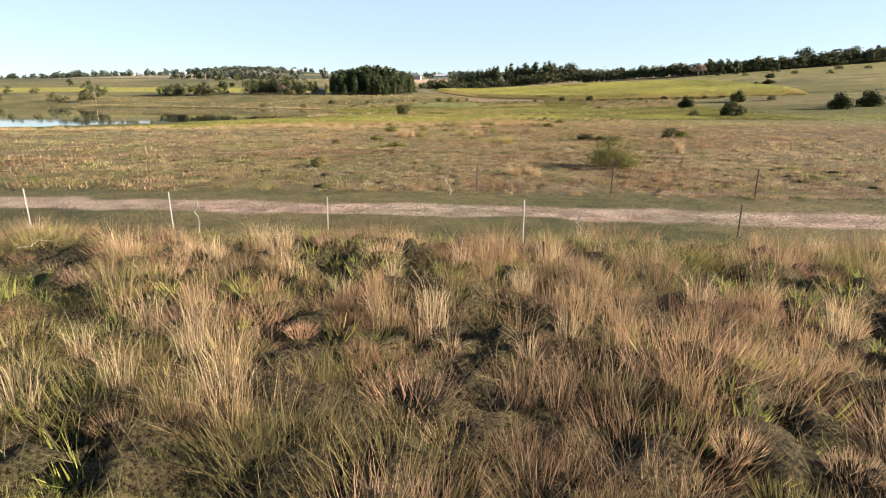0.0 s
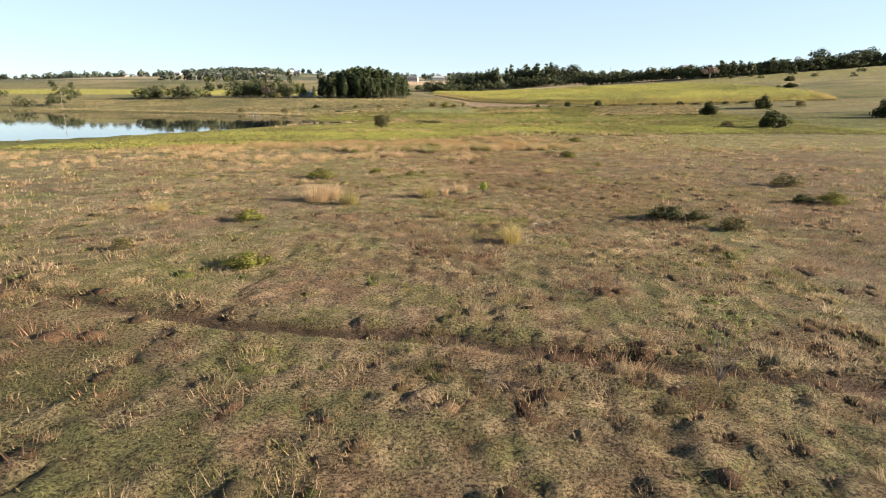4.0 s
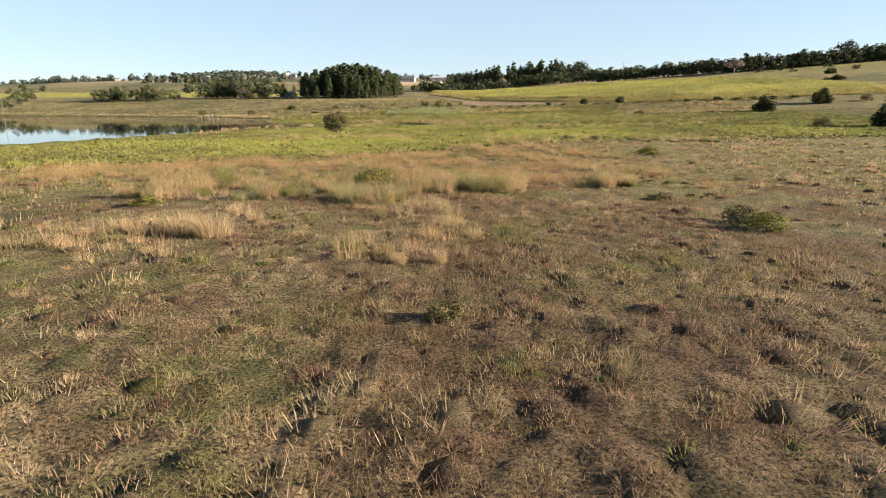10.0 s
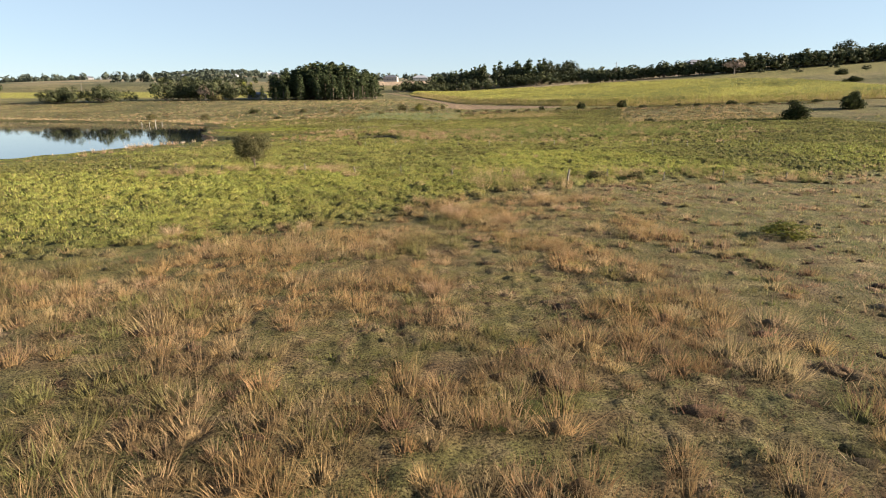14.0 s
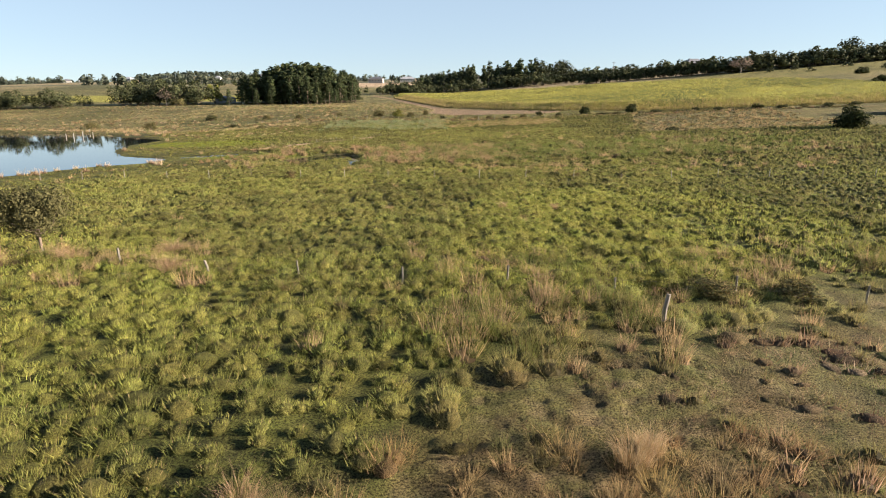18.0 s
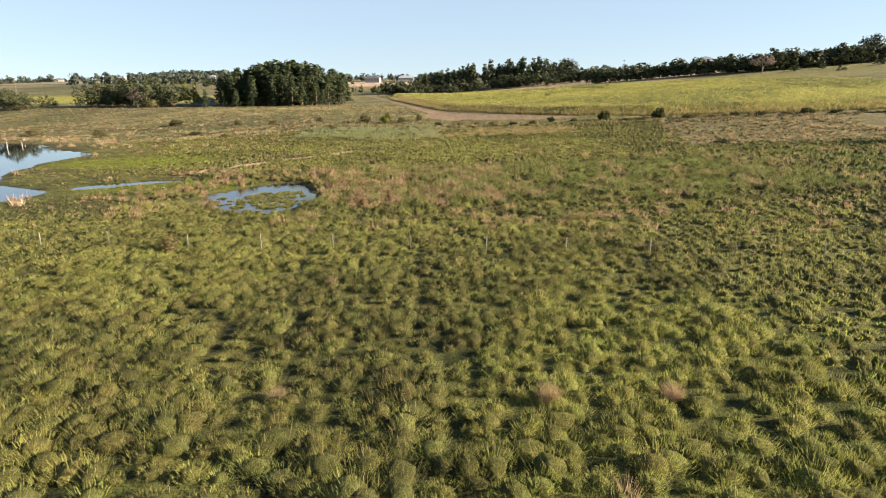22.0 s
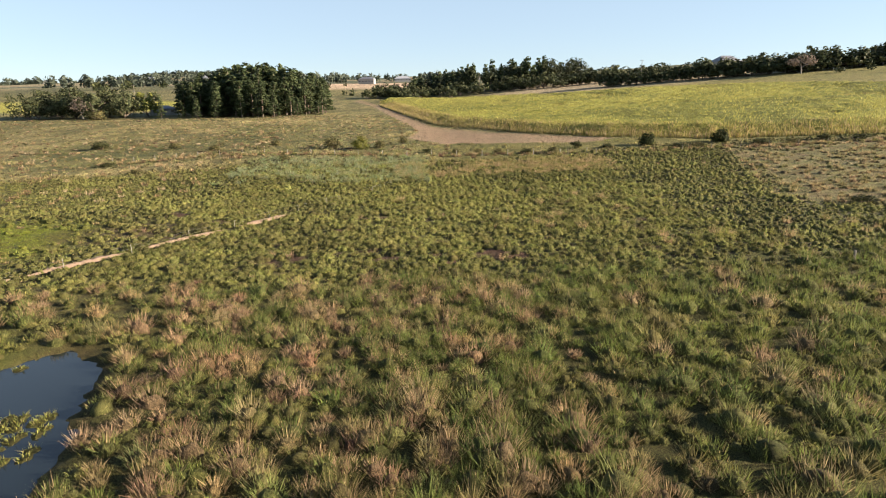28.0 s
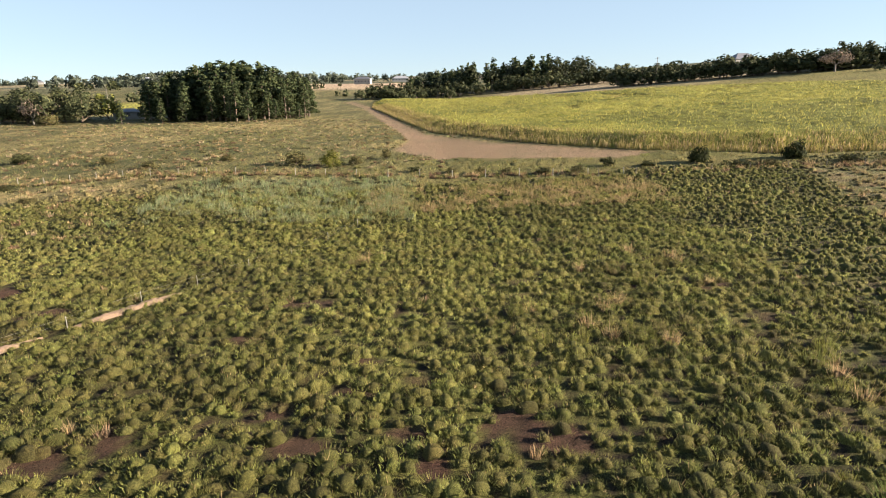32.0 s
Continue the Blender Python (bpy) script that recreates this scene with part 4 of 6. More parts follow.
tussock_field("reed_tussocks", "green and tan tussocks at the marsh side", 27, tussock_spots(62, 96, 237, 288, 1.55, 8), 22, 0.62, 0.07, (0.62, 0.6),
              lambda z, x, y: z["reed"] * (1 - 0.9 * z["mud"]), (REED, (0.16, 0.18, 0.045), (0.2, 0.21, 0.065), (0.22, 0.19, 0.07), (0.32, 0.23, 0.12)), rings=2)
tufts("reed_tussocks", "tan and green tussocks before the reed bed", 16, spots_in((48, 70, -4, 24, 228, 238), (49, 110, 22, 70, 224, 240), (50, 26, -22, -14, 236, 246)), 90,
      (TAN, OLIVE, PINK, BRIGHT), 1.1, 1.25, 0.024, spread=0.65, core=0.3, solid=True, keep=lambda z, x, y: 0.75 - 0.7 * z["mud"])
tufts("fence_tussocks", "rank tussocks along the old paddock fence", 30, spots_in((11, 80, -27, -3, 178, 186), (12, 150, 6, 44, 171, 183), (65, 40, 9, 17, 168, 176)), 100,
      ((0.36, 0.25, 0.14), TAN, OLIVE, GREEN, (0.13, 0.15, 0.04)), 1.35, 1.3, 0.017, spread=0.65, core=0.2, solid=True)
tufts("tan_band", "band of tan dry grass below the hillside", 31, spots_in((13, 850, 8, 50, 334, 349), (14, 1100, 60, 124, 298, 354)), 34,
      (TAN, (0.36, 0.27, 0.13), (0.3, 0.24, 0.11), OLIVE), 1.15, 1.2, 0.04, spread=0.8, solid=True, keep=lambda z, x, y: smooth(0.3, 0.45, z["n1"]) * np.maximum(z["tan"], x < 50))
tufts("pale_green_reeds", "pale blue-green rushes at the foot of the hill", 32, spread_over(15, 1100, -24, 14, 330, 358), 40,
      ((0.22, 0.27, 0.13), PASTEL, (0.2, 0.25, 0.1), REEDY), 1.3, 1.4, 0.045, keep=lambda z, x, y: smooth(0.25, 0.45, z["n1"]), solid=True)
tufts("shore_reeds", "dry tan reeds along the water's edge", 33, spread_over(16, 9000, -240, -34, 130, 425), 40,
      (TAN, PINK, PALE, OLIVE), 1.2, 1.4, 0.06, keep=lambda z, x, y: smooth(14, 1, edge_distance(x, y, POND)) * (edge_distance(x, y, POND) > 0.2) * (0.03 + 0.6 * (y > 325) + 0.5 * (y > 225) * (y < 252)), solid=True)
tufts("bank_tussocks", "tan and olive tussocks on the far bank of the dam", 15, spread_over(51, 1900, -260, -26, 318, 420), 26,
      (TAN, (0.12, 0.12, 0.05), PALE, OLIVE, BROWN), 1.1, 1.6, 0.08, solid=True, keep=lambda z, x, y: not_water(z, x, y) * (1 - z["lawn"]) * (0.15 + 0.85 * smooth(0.45, 0.6, rough_grain(x, y, 14, 97))))
tufts("marsh_tufts", "scattered dry tufts in the green marsh", 34, spread_over(17, 300, -60, 85, 160, 340), 60,
      (TAN, PINK, OLIVE, GREEN, BRIGHT), 0.8, 0.85, 0.028, keep=lambda z, x, y: z["wet"] * (1 - z["reed"]) * not_water(z, x, y) * 0.5, solid=True)
tufts("outer_marsh", "green tussock mounds of the outer marsh", 14, spots_in((52, 1500, 64, 150, 160, 350), (53, 500, -60, -22, 268, 350), (54, 500, -70, -24, 150, 250)), 16,
      (GREEN, OLIVE, BRIGHT, OLIVE, GREEN, TAN), 0.55, 1.5, 0.06, spread=0.7, solid=True, keep=lambda z, x, y: z["wet"] * not_water(z, x, y) * (1 - 0.8 * z["lawn"]))
tufts("mid_tussocks", "tan and green tussocks beside muddy ground", 35, spots_in((18, 30, 22, 35, 292, 301), (19, 20, 29, 40, 302, 316), (20, 40, 36, 70, 282, 292), (55, 6, 8, 12, 312, 316)), 90,
      (TAN, OLIVE, BRIGHT, GREEN), 1.35, 1.3, 0.022, spread=0.6, solid=True)
tufts("hillside_tufts", "tussocks and weeds on the hillside pasture", 36, spread_over(21, 5200, -280, 24, 356, 500), 11,
      (TAN, OLIVE, GREEN, (0.1, 0.11, 0.04), BROWN, PALE), 0.8, 1.4, 0.09, spread=0.8, solid=True, keep=lambda z, x, y: (1 - z["dirt"]) * (1 - z["cane"]))
tufts("verge_tufts", "rank grass at the foot of the roadside fence", 37, [np.r_[p, q] for p, q in zip(along(5, 100, -30, 30, lambda x: 28.0 - 0.1 * x, 0.15), along(6, 70, -30, 30, lambda x: 18.4 - 0.1 * x, 0.15))], 36,
      (OLIVE, TAN, GREEN, BROWN), 0.4, 0.55, 0.014)
tufts("hedge_grass", "tall rank grass along the headland fence", 38, [np.r_[p, q] for p, q in zip(along(7, 270, -66, 46, lambda x: 361.5 - 0.16 * x, 1.1), along(8, 190, 44, 150, lambda x: 353.5 - 0.06 * (x - 44), 1.0))], 34,
      (OLIVE, TAN, BROWN, GREEN), 1.0, 1.6, 0.055, solid=True)
rngp = np.random.default_rng(77)
weed = []
while len(weed) < 360:
    wx, wy = rngp.uniform(-17, -2), rngp.uniform(238, 264)
    if edge_distance(np.array([wx]), np.array([wy]), POOL)[0] < 0.4 and (edge_distance(np.array([wx]), np.array([wy]), ISLAND)[0] < 0 or rough_grain(np.array([wx]), np.array([wy]), 3.6, 63)[0] > 0.74):
        weed.append(clump(rngp, wx, wy, POOL_Z - 0.05, 0.42, 0.9, 34, BRIGHT if rngp.uniform() < 0.6 else GREEN, 0.035, 1.15, 0.9))
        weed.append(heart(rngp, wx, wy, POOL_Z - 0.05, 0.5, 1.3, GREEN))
tagged(new("water_weed", mesh_of("water_weed", *join(weed), BLADE)), "green weed islands standing in the marsh pool", "water plants", kind="stuff")


# ---- single grass tufts that stand out ----
def tuft_mesh(seed, high, wide, count, colours, thick, spread):
    rng = np.random.default_rng(seed)
    return mesh_of("tuft", *join([clump(rng, rng.normal(0, wide * 0.12), rng.normal(0, wide * 0.12), 0, high * rng.uniform(0.8, 1.05), wide, count // len(colours), c, thick, 1.25, spread) for c in colours]), BLADE)


TUFTS = {
    "tan": (tuft_mesh(1, 1.0, 0.8, 690, (TAN, PALE, TAN), 0.0048, 0.62), "tall pale dry grass tuft standing in the paddock"),
    "mixed": (tuft_mesh(2, 1.0, 0.8, 690, (OLIVE, TAN, (0.22, 0.22, 0.06)), 0.0055, 0.8), "green tussock with dry tan stalks in the paddock"),
    "gold": (tuft_mesh(3, 1.0, 0.8, 690, (GOLD, (0.26, 0.25, 0.08), TAN), 0.0055, 0.75), "yellow-green grass tuft in the dry paddock"),
    "pink": (tuft_mesh(4, 1.0, 0.9, 690, (PINK, TAN, PINK), 0.0055, 0.8), "rounded salmon-tan dry grass tuft on green marsh"),
}
for kind, x, y, h, w in (
    ("gold", 3.3, 59.8, 1.1, 1.0), ("gold", -16.2, 66.8, 0.8, 1.2), ("tan", 15.7, 48.8, 1.3, 0.8), ("tan", 1.3, 34.7, 0.7, 1.2), ("tan", 2.3, 34.8, 0.75, 1.0),
    ("tan", 1.2, 74.5, 0.9, 1.1), ("tan", 0.2, 73.2, 0.8, 0.6), ("mixed", -0.9, 72.3, 1.1, 1.3), ("mixed", -5.6, 69.4, 1.25, 1.3), ("tan", -7.9, 70.9, 1.35, 1.8),
    ("tan", -7.0, 71.6, 1.2, 1.2), ("gold", 9.5, 86.6, 0.6, 1.3), ("tan", -5.8, 104.6, 1.1, 1.8), ("tan", -7.2, 105.4, 1.0, 1.8), ("tan", 1.5, 100.4, 0.6, 0.6),
    ("tan", 2.7, 100.5, 0.65, 0.6), ("mixed", 13.2, 120.6, 0.75, 1.0), ("mixed", 1.9, 119.9, 0.95, 1.1), ("mixed", 5.1, 119.2, 1.0, 1.4), ("mixed", 6.4, 119.0, 0.8, 1.2),
    ("mixed", -0.4, 117.3, 0.85, 1.3), ("tan", -2.9, 151.0, 0.8, 1.0), ("tan", -10.4, 149.9, 0.9, 1.4), ("pink", 4.9, 138.7, 0.6, 1.2),
    ("pink", 6.1, 154.3, 1.25, 1.3), ("pink", 5.7, 155.4, 1.1, 1.0), ("pink", 3.6, 161.3, 0.8, 1.0), ("mixed", 4.5, 161.0, 0.6, 0.9), ("pink", 2.9, 158.0, 0.7, 0.7), ("tan", 12.9, 162.6, 1.0, 1.2),
    ("tan", 13.6, 163.0, 0.9, 0.9), ("pink", 13.7, 157.6, 0.7, 0.9), ("tan", 6.9, 186.5, 0.5, 0.9), ("pink", 14.3, 199.0, 0.95, 0.8), ("pink", 18.8, 199.3, 0.7, 0.8), ("pink", 4.7, 199.8, 0.5, 0.7),
    ("pink", -18.0, 184.2, 1.1, 1.8), ("pink", -13.2, 184.4, 1.0, 1.8), ("pink", -6.2, 181.6, 1.1, 1.8), ("pink", -8.0, 186.0, 0.9, 2.0),
    ("mixed", 23.4, 231.2, 1.1, 1.7), ("mixed", 1.0, 177.5, 0.7, 1.0), ("mixed", 8.6, 148.6, 0.6, 0.8), ("mixed", 4.4, 294.8, 0.5, 1.0), ("mixed", 9.7, 313.0, 0.8, 2.2),
):
    ob = thing("grass_tuft", TUFTS[kind][1], "grass tuft", "tufts " + kind)
    m = Matrix.Translation((x, y, height_at(x, y) - 0.05)) @ pose(0, 0, 0, 0, 0, (x * 77 + y * 31) % 360) @ Matrix.Diagonal((w / 0.85, w / 0.85, h * 1.25, 1))
    ob.matrix_basis = m
    part("foliage", TUFTS[kind][0], ob)


# ---- shrubs and trees ----
def foliage(rng, blobs, count, size, colours, flat=1.0):
    """Leaf sprays as small facets, thickest at the skin of overlapping clumps."""
    blobs = np.array(blobs, float)
    share = blobs[:, 3] ** 2
    k = rng.choice(len(blobs), count, p=share / share.sum())
    d = rng.normal(0, 1, (count, 3))
    d /= np.linalg.norm(d, axis=1)[:, None]
    r = blobs[k, 3] * rng.uniform(0.35, 1.08, count) ** 0.6
    p = blobs[k, :3] + d * r[:, None] * (1, 1, flat)
    mid = (blobs[:, :3] * share[:, None]).sum(0) / share.sum()
    out = p - mid
    out = d + 0.8 * out / (np.linalg.norm(out, axis=1)[:, None] + 1e-6) + rng.normal(0, 0.45, (count, 3))
    a, b = np.cross(out, rng.normal(0, 1, (count, 3))), None
    a = a / np.linalg.norm(a, axis=1)[:, None]
    b = np.cross(out, a)
    b = b / np.linalg.norm(b, axis=1)[:, None]
    s = (size * rng.uniform(0.6, 1.4, count))[:, None]
    v = np.stack([p - a * s, p + b * s * 0.55, p + a * s, p - b * s * 0.55], 1)
    c = np.array(colours)[rng.integers(0, len(colours), count)] * rng.uniform(0.75, 1.3, (count, 1))
    return v.reshape(-1, 3), np.arange(4 * count).reshape(-1, 4), np.repeat(np.clip(c, 0.005, 0.8), 4, 0)


def limbs(rng, base_h, ends, r0, material, name="trunk", sides=6):
    """A trunk to base_h, and from it a bent limb to each end."""
    meshes = [tube([(0, 0, -0.3), (rng.normal(0, 0.02), rng.normal(0, 0.02), base_h * 0.5), (0, 0, base_h)], [r0 * 1.25, r0, r0 * 0.8], sides)]
    for e in ends:
        e = Vector(e)
        s = Vector((0, 0, base_h * rng.uniform(0.6, 1.0)))
        mid = s.lerp(e, 0.5) + Vector(rng.normal(0, 0.08, 3)) * (e - s).length
        meshes.append(tube([s, mid, e], [r0 * 0.55, r0 * 0.35, r0 * 0.1], max(4, sides - 2)))
    return merged(meshes, name, material)


def bush_meshes(seed, colours, leaves, leaf, stems, gap=0.75, bark=BARK):
    """A rounded shrub one metre wide and high: stems and leaves."""
    rng = np.random.default_rng(seed)
    blobs = []
    for _ in range(stems):
        a, q = rng.uniform(0, 6.283), math.sqrt(rng.uniform(0, 1))
        blobs.append((0.36 * q * math.cos(a), 0.36 * q * math.sin(a), rng.uniform(0.1, 0.16 + 0.62 * math.sqrt(1.05 - q * q)), rng.uniform(0.13, 0.21)))
    wood = limbs(rng, 0.06, [b[:3] for b in blobs], 0.012, bark, "branchwork", 5)
    return wood, mesh_of("leaves", *foliage(rng, blobs, leaves, leaf, colours), LEAF)


YELLOW_GREEN, DULL_GREEN, DARK_LEAF = (0.17, 0.17, 0.03), (0.12, 0.12, 0.045), (0.035, 0.045, 0.018)
BUSH = {
    "bright": (bush_meshes(1, (YELLOW_GREEN, (0.12, 0.14, 0.03), (0.22, 0.2, 0.05)), 1800, 0.03, 24), "leafy yellow-green shrub on dry pasture"),
    "dull": (bush_meshes(2, (DULL_GREEN, (0.09, 0.08, 0.035), (0.2, 0.165, 0.065)), 1300, 0.034, 20), "low dull green shrub in dry grass"),
    "dark": (bush_meshes(3, (DARK_LEAF, (0.06, 0.06, 0.025), DULL_GREEN), 1500, 0.036, 20), "dense dark green shrub"),
    "brown": (bush_meshes(4, ((0.16, 0.1, 0.05), (0.13, 0.12, 0.05), (0.24, 0.18, 0.07)), 800, 0.034, 14), "small brown-leaved weed shrub in the pasture"),
    "big": (bush_meshes(6, (YELLOW_GREEN, (0.11, 0.12, 0.032), (0.15, 0.145, 0.045), (0.1, 0.09, 0.04)), 9000, 0.0115, 34), "large rounded yellow-green bush in dry pasture"),
    "tree": (bush_meshes(5, ((0.045, 0.055, 0.018), (0.03, 0.04, 0.014), (0.075, 0.08, 0.028)), 1700, 0.048, 34), "dense round dark green bushy tree"),
}
for kind, x, y, h, w in (
    ("big", 8.0, 38.7, 2.6, 3.9), ("dull", -10.5, 38.4, 0.85, 1.1), ("bright", -7.1, 55.6, 0.75, 1.9), ("dull", -13.1, 57.9, 0.8, 0.9), ("bright", -9.9, 64.3, 0.85, 1.5),
    ("dark", 12.1, 65.2, 1.0, 2.3), ("dark", 13.6, 64.8, 0.7, 1.4), ("dull", 14.5, 62.6, 0.9, 1.6), ("bright", 24.2, 70.4, 1.0, 2.0), ("dark", 22.6, 70.8, 0.8, 1.4), ("bright", -9.9, 82.2, 1.1, 2.5),
    ("brown", 0.1, 65.3, 0.65, 0.9), ("bright", -2.9, 84.2, 0.45, 0.9), ("brown", 5.1, 78.0, 0.45, 0.9), ("brown", 5.7, 78.6, 0.4, 0.7), ("brown", 7.0, 75.7, 0.65, 1.1),
    ("brown", 2.4, 84.5, 0.45, 1.1), ("dull", -2.7, 84.9, 0.5, 0.8), ("dull", -1.8, 85.8, 0.4, 0.6), ("bright", -6.0, 86.5, 0.6, 1.6), ("dull", 2.9, 95.5, 0.6, 1.0),
    ("bright", 14.9, 105.4, 0.9, 1.8), ("bright", 15.5, 94.1, 0.6, 0.9), ("bright", 24.5, 148.4, 1.2, 2.9), ("bright", -12.0, 112.2, 0.8, 1.6), ("dull", 14.7, 107.0, 1.0, 1.7),
    ("bright", -1.9, 122.6, 1.3, 3.2), ("dull", 13.8, 113.8, 0.5, 1.8), ("brown", 4.4, 104.0, 0.4, 0.6), ("dull", 26.0, 78.8, 1.2, 2.4), ("dark", 23.5, 221.0, 0.9, 1.6), ("brown", -8.6, 223.0, 1.6, 2.1),
    ("brown", 25.7, 220.2, 0.9, 1.4), ("dull", 31.0, 219.4, 0.7, 1.0), ("dull", 53.0, 276.0, 0.8, 1.6),
    ("bright", -15.0, 183.4, 0.8, 1.5), ("dull", -23.4, 181.4, 1.1, 2.2), ("dull", 21.0, 175.6, 1.1, 2.6), ("dull", 25.0, 175.0, 1.2, 2.4), ("bright", 19.0, 176.5, 0.8, 2.0),
    ("dull", -9.1, 373.4, 3.6, 4.8), ("bright", -1.9, 370.6, 4.4, 5.0), ("dull", 2.6, 371.6, 2.6, 3.0), ("dull", 8.0, 379.0, 3.0, 2.4), ("dull", -39.0, 377.6, 2.2, 3.6), ("dull", -24.6, 380.9, 2.2, 3.0),
    ("tree", 63.2, 358.8, 3.8, 3.6), ("tree", 79.2, 357.8, 4.2, 4.0), ("dark", 100.0, 354.0, 1.8, 3.0), ("dark", 47.5, 360.0, 2.0, 3.0), ("dark", 54.0, 358.0, 1.4, 2.6), ("dull", 30.0, 358.0, 1.6, 2.6), ("dull", 25.5, 360.0, 1.4, 2.4),
    ("tree", 110.2, 291.4, 7.6, 8.4), ("tree", 93.0, 207.5, 7.0, 8.4), ("tree", 150.0, 327.0, 8.6, 8.6), ("tree", 164.0, 262.0, 9.6, 10.4), ("tree", 186.0, 276.0, 10.0, 12.0), ("dull", 83.0, 214.0, 2.6, 4.4), ("dull", 170.0, 330.0, 4.0, 5.0),
    ("tree", 214.0, 420.0, 4.0, 9.0), ("tree", 196.0, 400.0, 5.0, 6.0), ("tree", 240.0, 470.0, 5.0, 7.0), ("tree", 120.0, 352.0, 2.4, 4.0), ("dark", 142.0, 348.0, 2.2, 4.0),
    ("dull", -131.0, 498.0, 6.0, 10.0), ("dull", -55.0, 392.0, 2.6, 3.6), ("dark", -80.0, 402.0, 3.4, 5.4), ("dull", -92.0, 372.0, 4.0, 4.4), ("dark", -60.0, 366.0, 1.6, 4.2),
    ("dark", 36.0, 356.5, 1.5, 3.4), ("dull", 41.5, 355.5, 1.9, 3.0), ("dark", 68.5, 354.6, 1.2, 3.6), ("dull", 73.0, 353.8, 1.5, 3.0), ("dark", 86.0, 353.4, 1.6, 4.4), ("dull", 92.5, 352.6, 1.3, 3.4),
    ("dark", 107.0, 352.4, 1.7, 4.0), ("dull", 114.0, 351.4, 1.4, 3.6), ("dark", 128.0, 350.6, 1.6, 4.4), ("dull", 135.0, 350.0, 1.8, 3.2), ("dark", 152.0, 349.0, 1.8, 4.6), ("dull", 20.5, 361.5, 1.5, 2.6), ("dark", 14.0, 363.5, 1.2, 2.8),
    ("dull", -17.0, 356.0, 1.8, 3.2), ("dull", -46.0, 350.0, 1.4, 3.4), ("dark", 70.0, 300.0, 1.6, 3.6), ("dull", -120.0, 384.0, 3.6, 5.0),
):
    (wood, leaves), label = BUSH[kind]
    ob = thing("shrub", label, "shrub", "shrubs " + kind)
    ob.matrix_basis = Matrix.Translation((x, y, height_at(x, y) - 0.04 * h)) @ pose(0, 0, 0, 0, 0, (x * 53 + y * 97) % 360) @ Matrix.Diagonal((w / 0.95, w / 0.95, h / 0.98, 1))
    part("branchwork", wood, ob)
    part("foliage", leaves, ob)


def tree_root(name, label, category, group, m, wood, leaves):
    ob = thing(name, label, category, group)
    ob.matrix_basis = m
    part("trunk", wood, ob)
    part("crown", leaves, ob)
    return ob


# slender sapling and bright leafy plant beside the flight line
rng = np.random.default_rng(31)
sap_ends = [(rng.uniform(-0.6, 0.6), rng.uniform(-0.6, 0.6), rng.uniform(0.9, 2.1)) for _ in range(14)]
tree_root("sapling", "spindly pale-stemmed sapling with sparse green leaves", "sapling", "", Matrix.Translation((6.3, 45.8, height_at(6.3, 45.8))),
          limbs(rng, 0.15, sap_ends, 0.014, PALE_BARK, "trunk", 5), mesh_of("crown", *foliage(rng, [(*e, 0.24) for e in sap_ends], 520, 0.035, (DULL_GREEN, (0.16, 0.19, 0.06))), LEAF))
ends = [(rng.uniform(-0.3, 0.3), rng.uniform(-0.3, 0.3), rng.uniform(0.4, 0.95)) for _ in range(16)]
tree_root("leafy_plant", "upright bright green leafy plant in dry grass", "plant", "", Matrix.Translation((2.7, 73.6, height_at(2.7, 73.6))) @ Matrix.Diagonal((0.8, 0.8, 1.0, 1)),
          limbs(rng, 0.2, ends, 0.015, BARK, "trunk", 4), mesh_of("crown", *foliage(rng, [(*e, 0.14) for e in ends], 700, 0.04, ((0.2, 0.28, 0.05), (0.28, 0.34, 0.07))), LEAF))
# lone wattle in the marsh
blobs = [(rng.uniform(-1.7, 1.7), rng.uniform(-1.4, 1.4), rng.uniform(1.7, 3.9), rng.uniform(0.55, 0.9)) for _ in range(30)]
tree_root("small_tree", "lone small tree with feathery dull green crown", "tree", "", Matrix.Translation((-16.4, 186.6, height_at(-16.4, 186.6) - 0.1)),
          limbs(rng, 1.5, [b[:3] for b in blobs[::2]], 0.09, BARK), mesh_of("crown", *foliage(rng, blobs, 7500, 0.085, ((0.1, 0.095, 0.04), (0.14, 0.13, 0.055))), LEAF))


def pine_meshes(seed, colours, count=2000, size=0.36):
    """A pine 20 m high: bare trunk below, uneven tiers of needle sprays above."""
    rng = np.random.default_rng(seed)
    blobs = []
    for tier in range(13):
        z = lerp(3.0, 19.3, tier / 12)
        reach = (3.3 * (1 - ((z - 3) / 17) ** 1.7) + 0.35) * rng.uniform(0.75, 1.15)
        for _ in range(5 if z < 17 else 2):
            a = rng.uniform(0, 6.283)
            r = reach * rng.uniform(0.35, 0.95)
            blobs.append((math.cos(a) * r, math.sin(a) * r, z + rng.normal(0, 0.4), rng.uniform(0.8, 1.4)))
    ends = [b[:3] for b in blobs[::5]]
    meshes = [tube([(0, 0, -0.5), (rng.normal(0, 0.1), rng.normal(0, 0.1), 9), (0, 0, 19)], [0.3, 0.22, 0.05], 7)]
    for e in ends:
        meshes.append(tube([(0, 0, e[2] - 0.9), (e[0] * 0.6, e[1] * 0.6, e[2] - 0.4), e], [0.08, 0.05, 0.02], 4))
    return merged(meshes, "trunk", BARK), mesh_of("crown", *foliage(rng, blobs, count, size, colours, 0.7), CROWN)


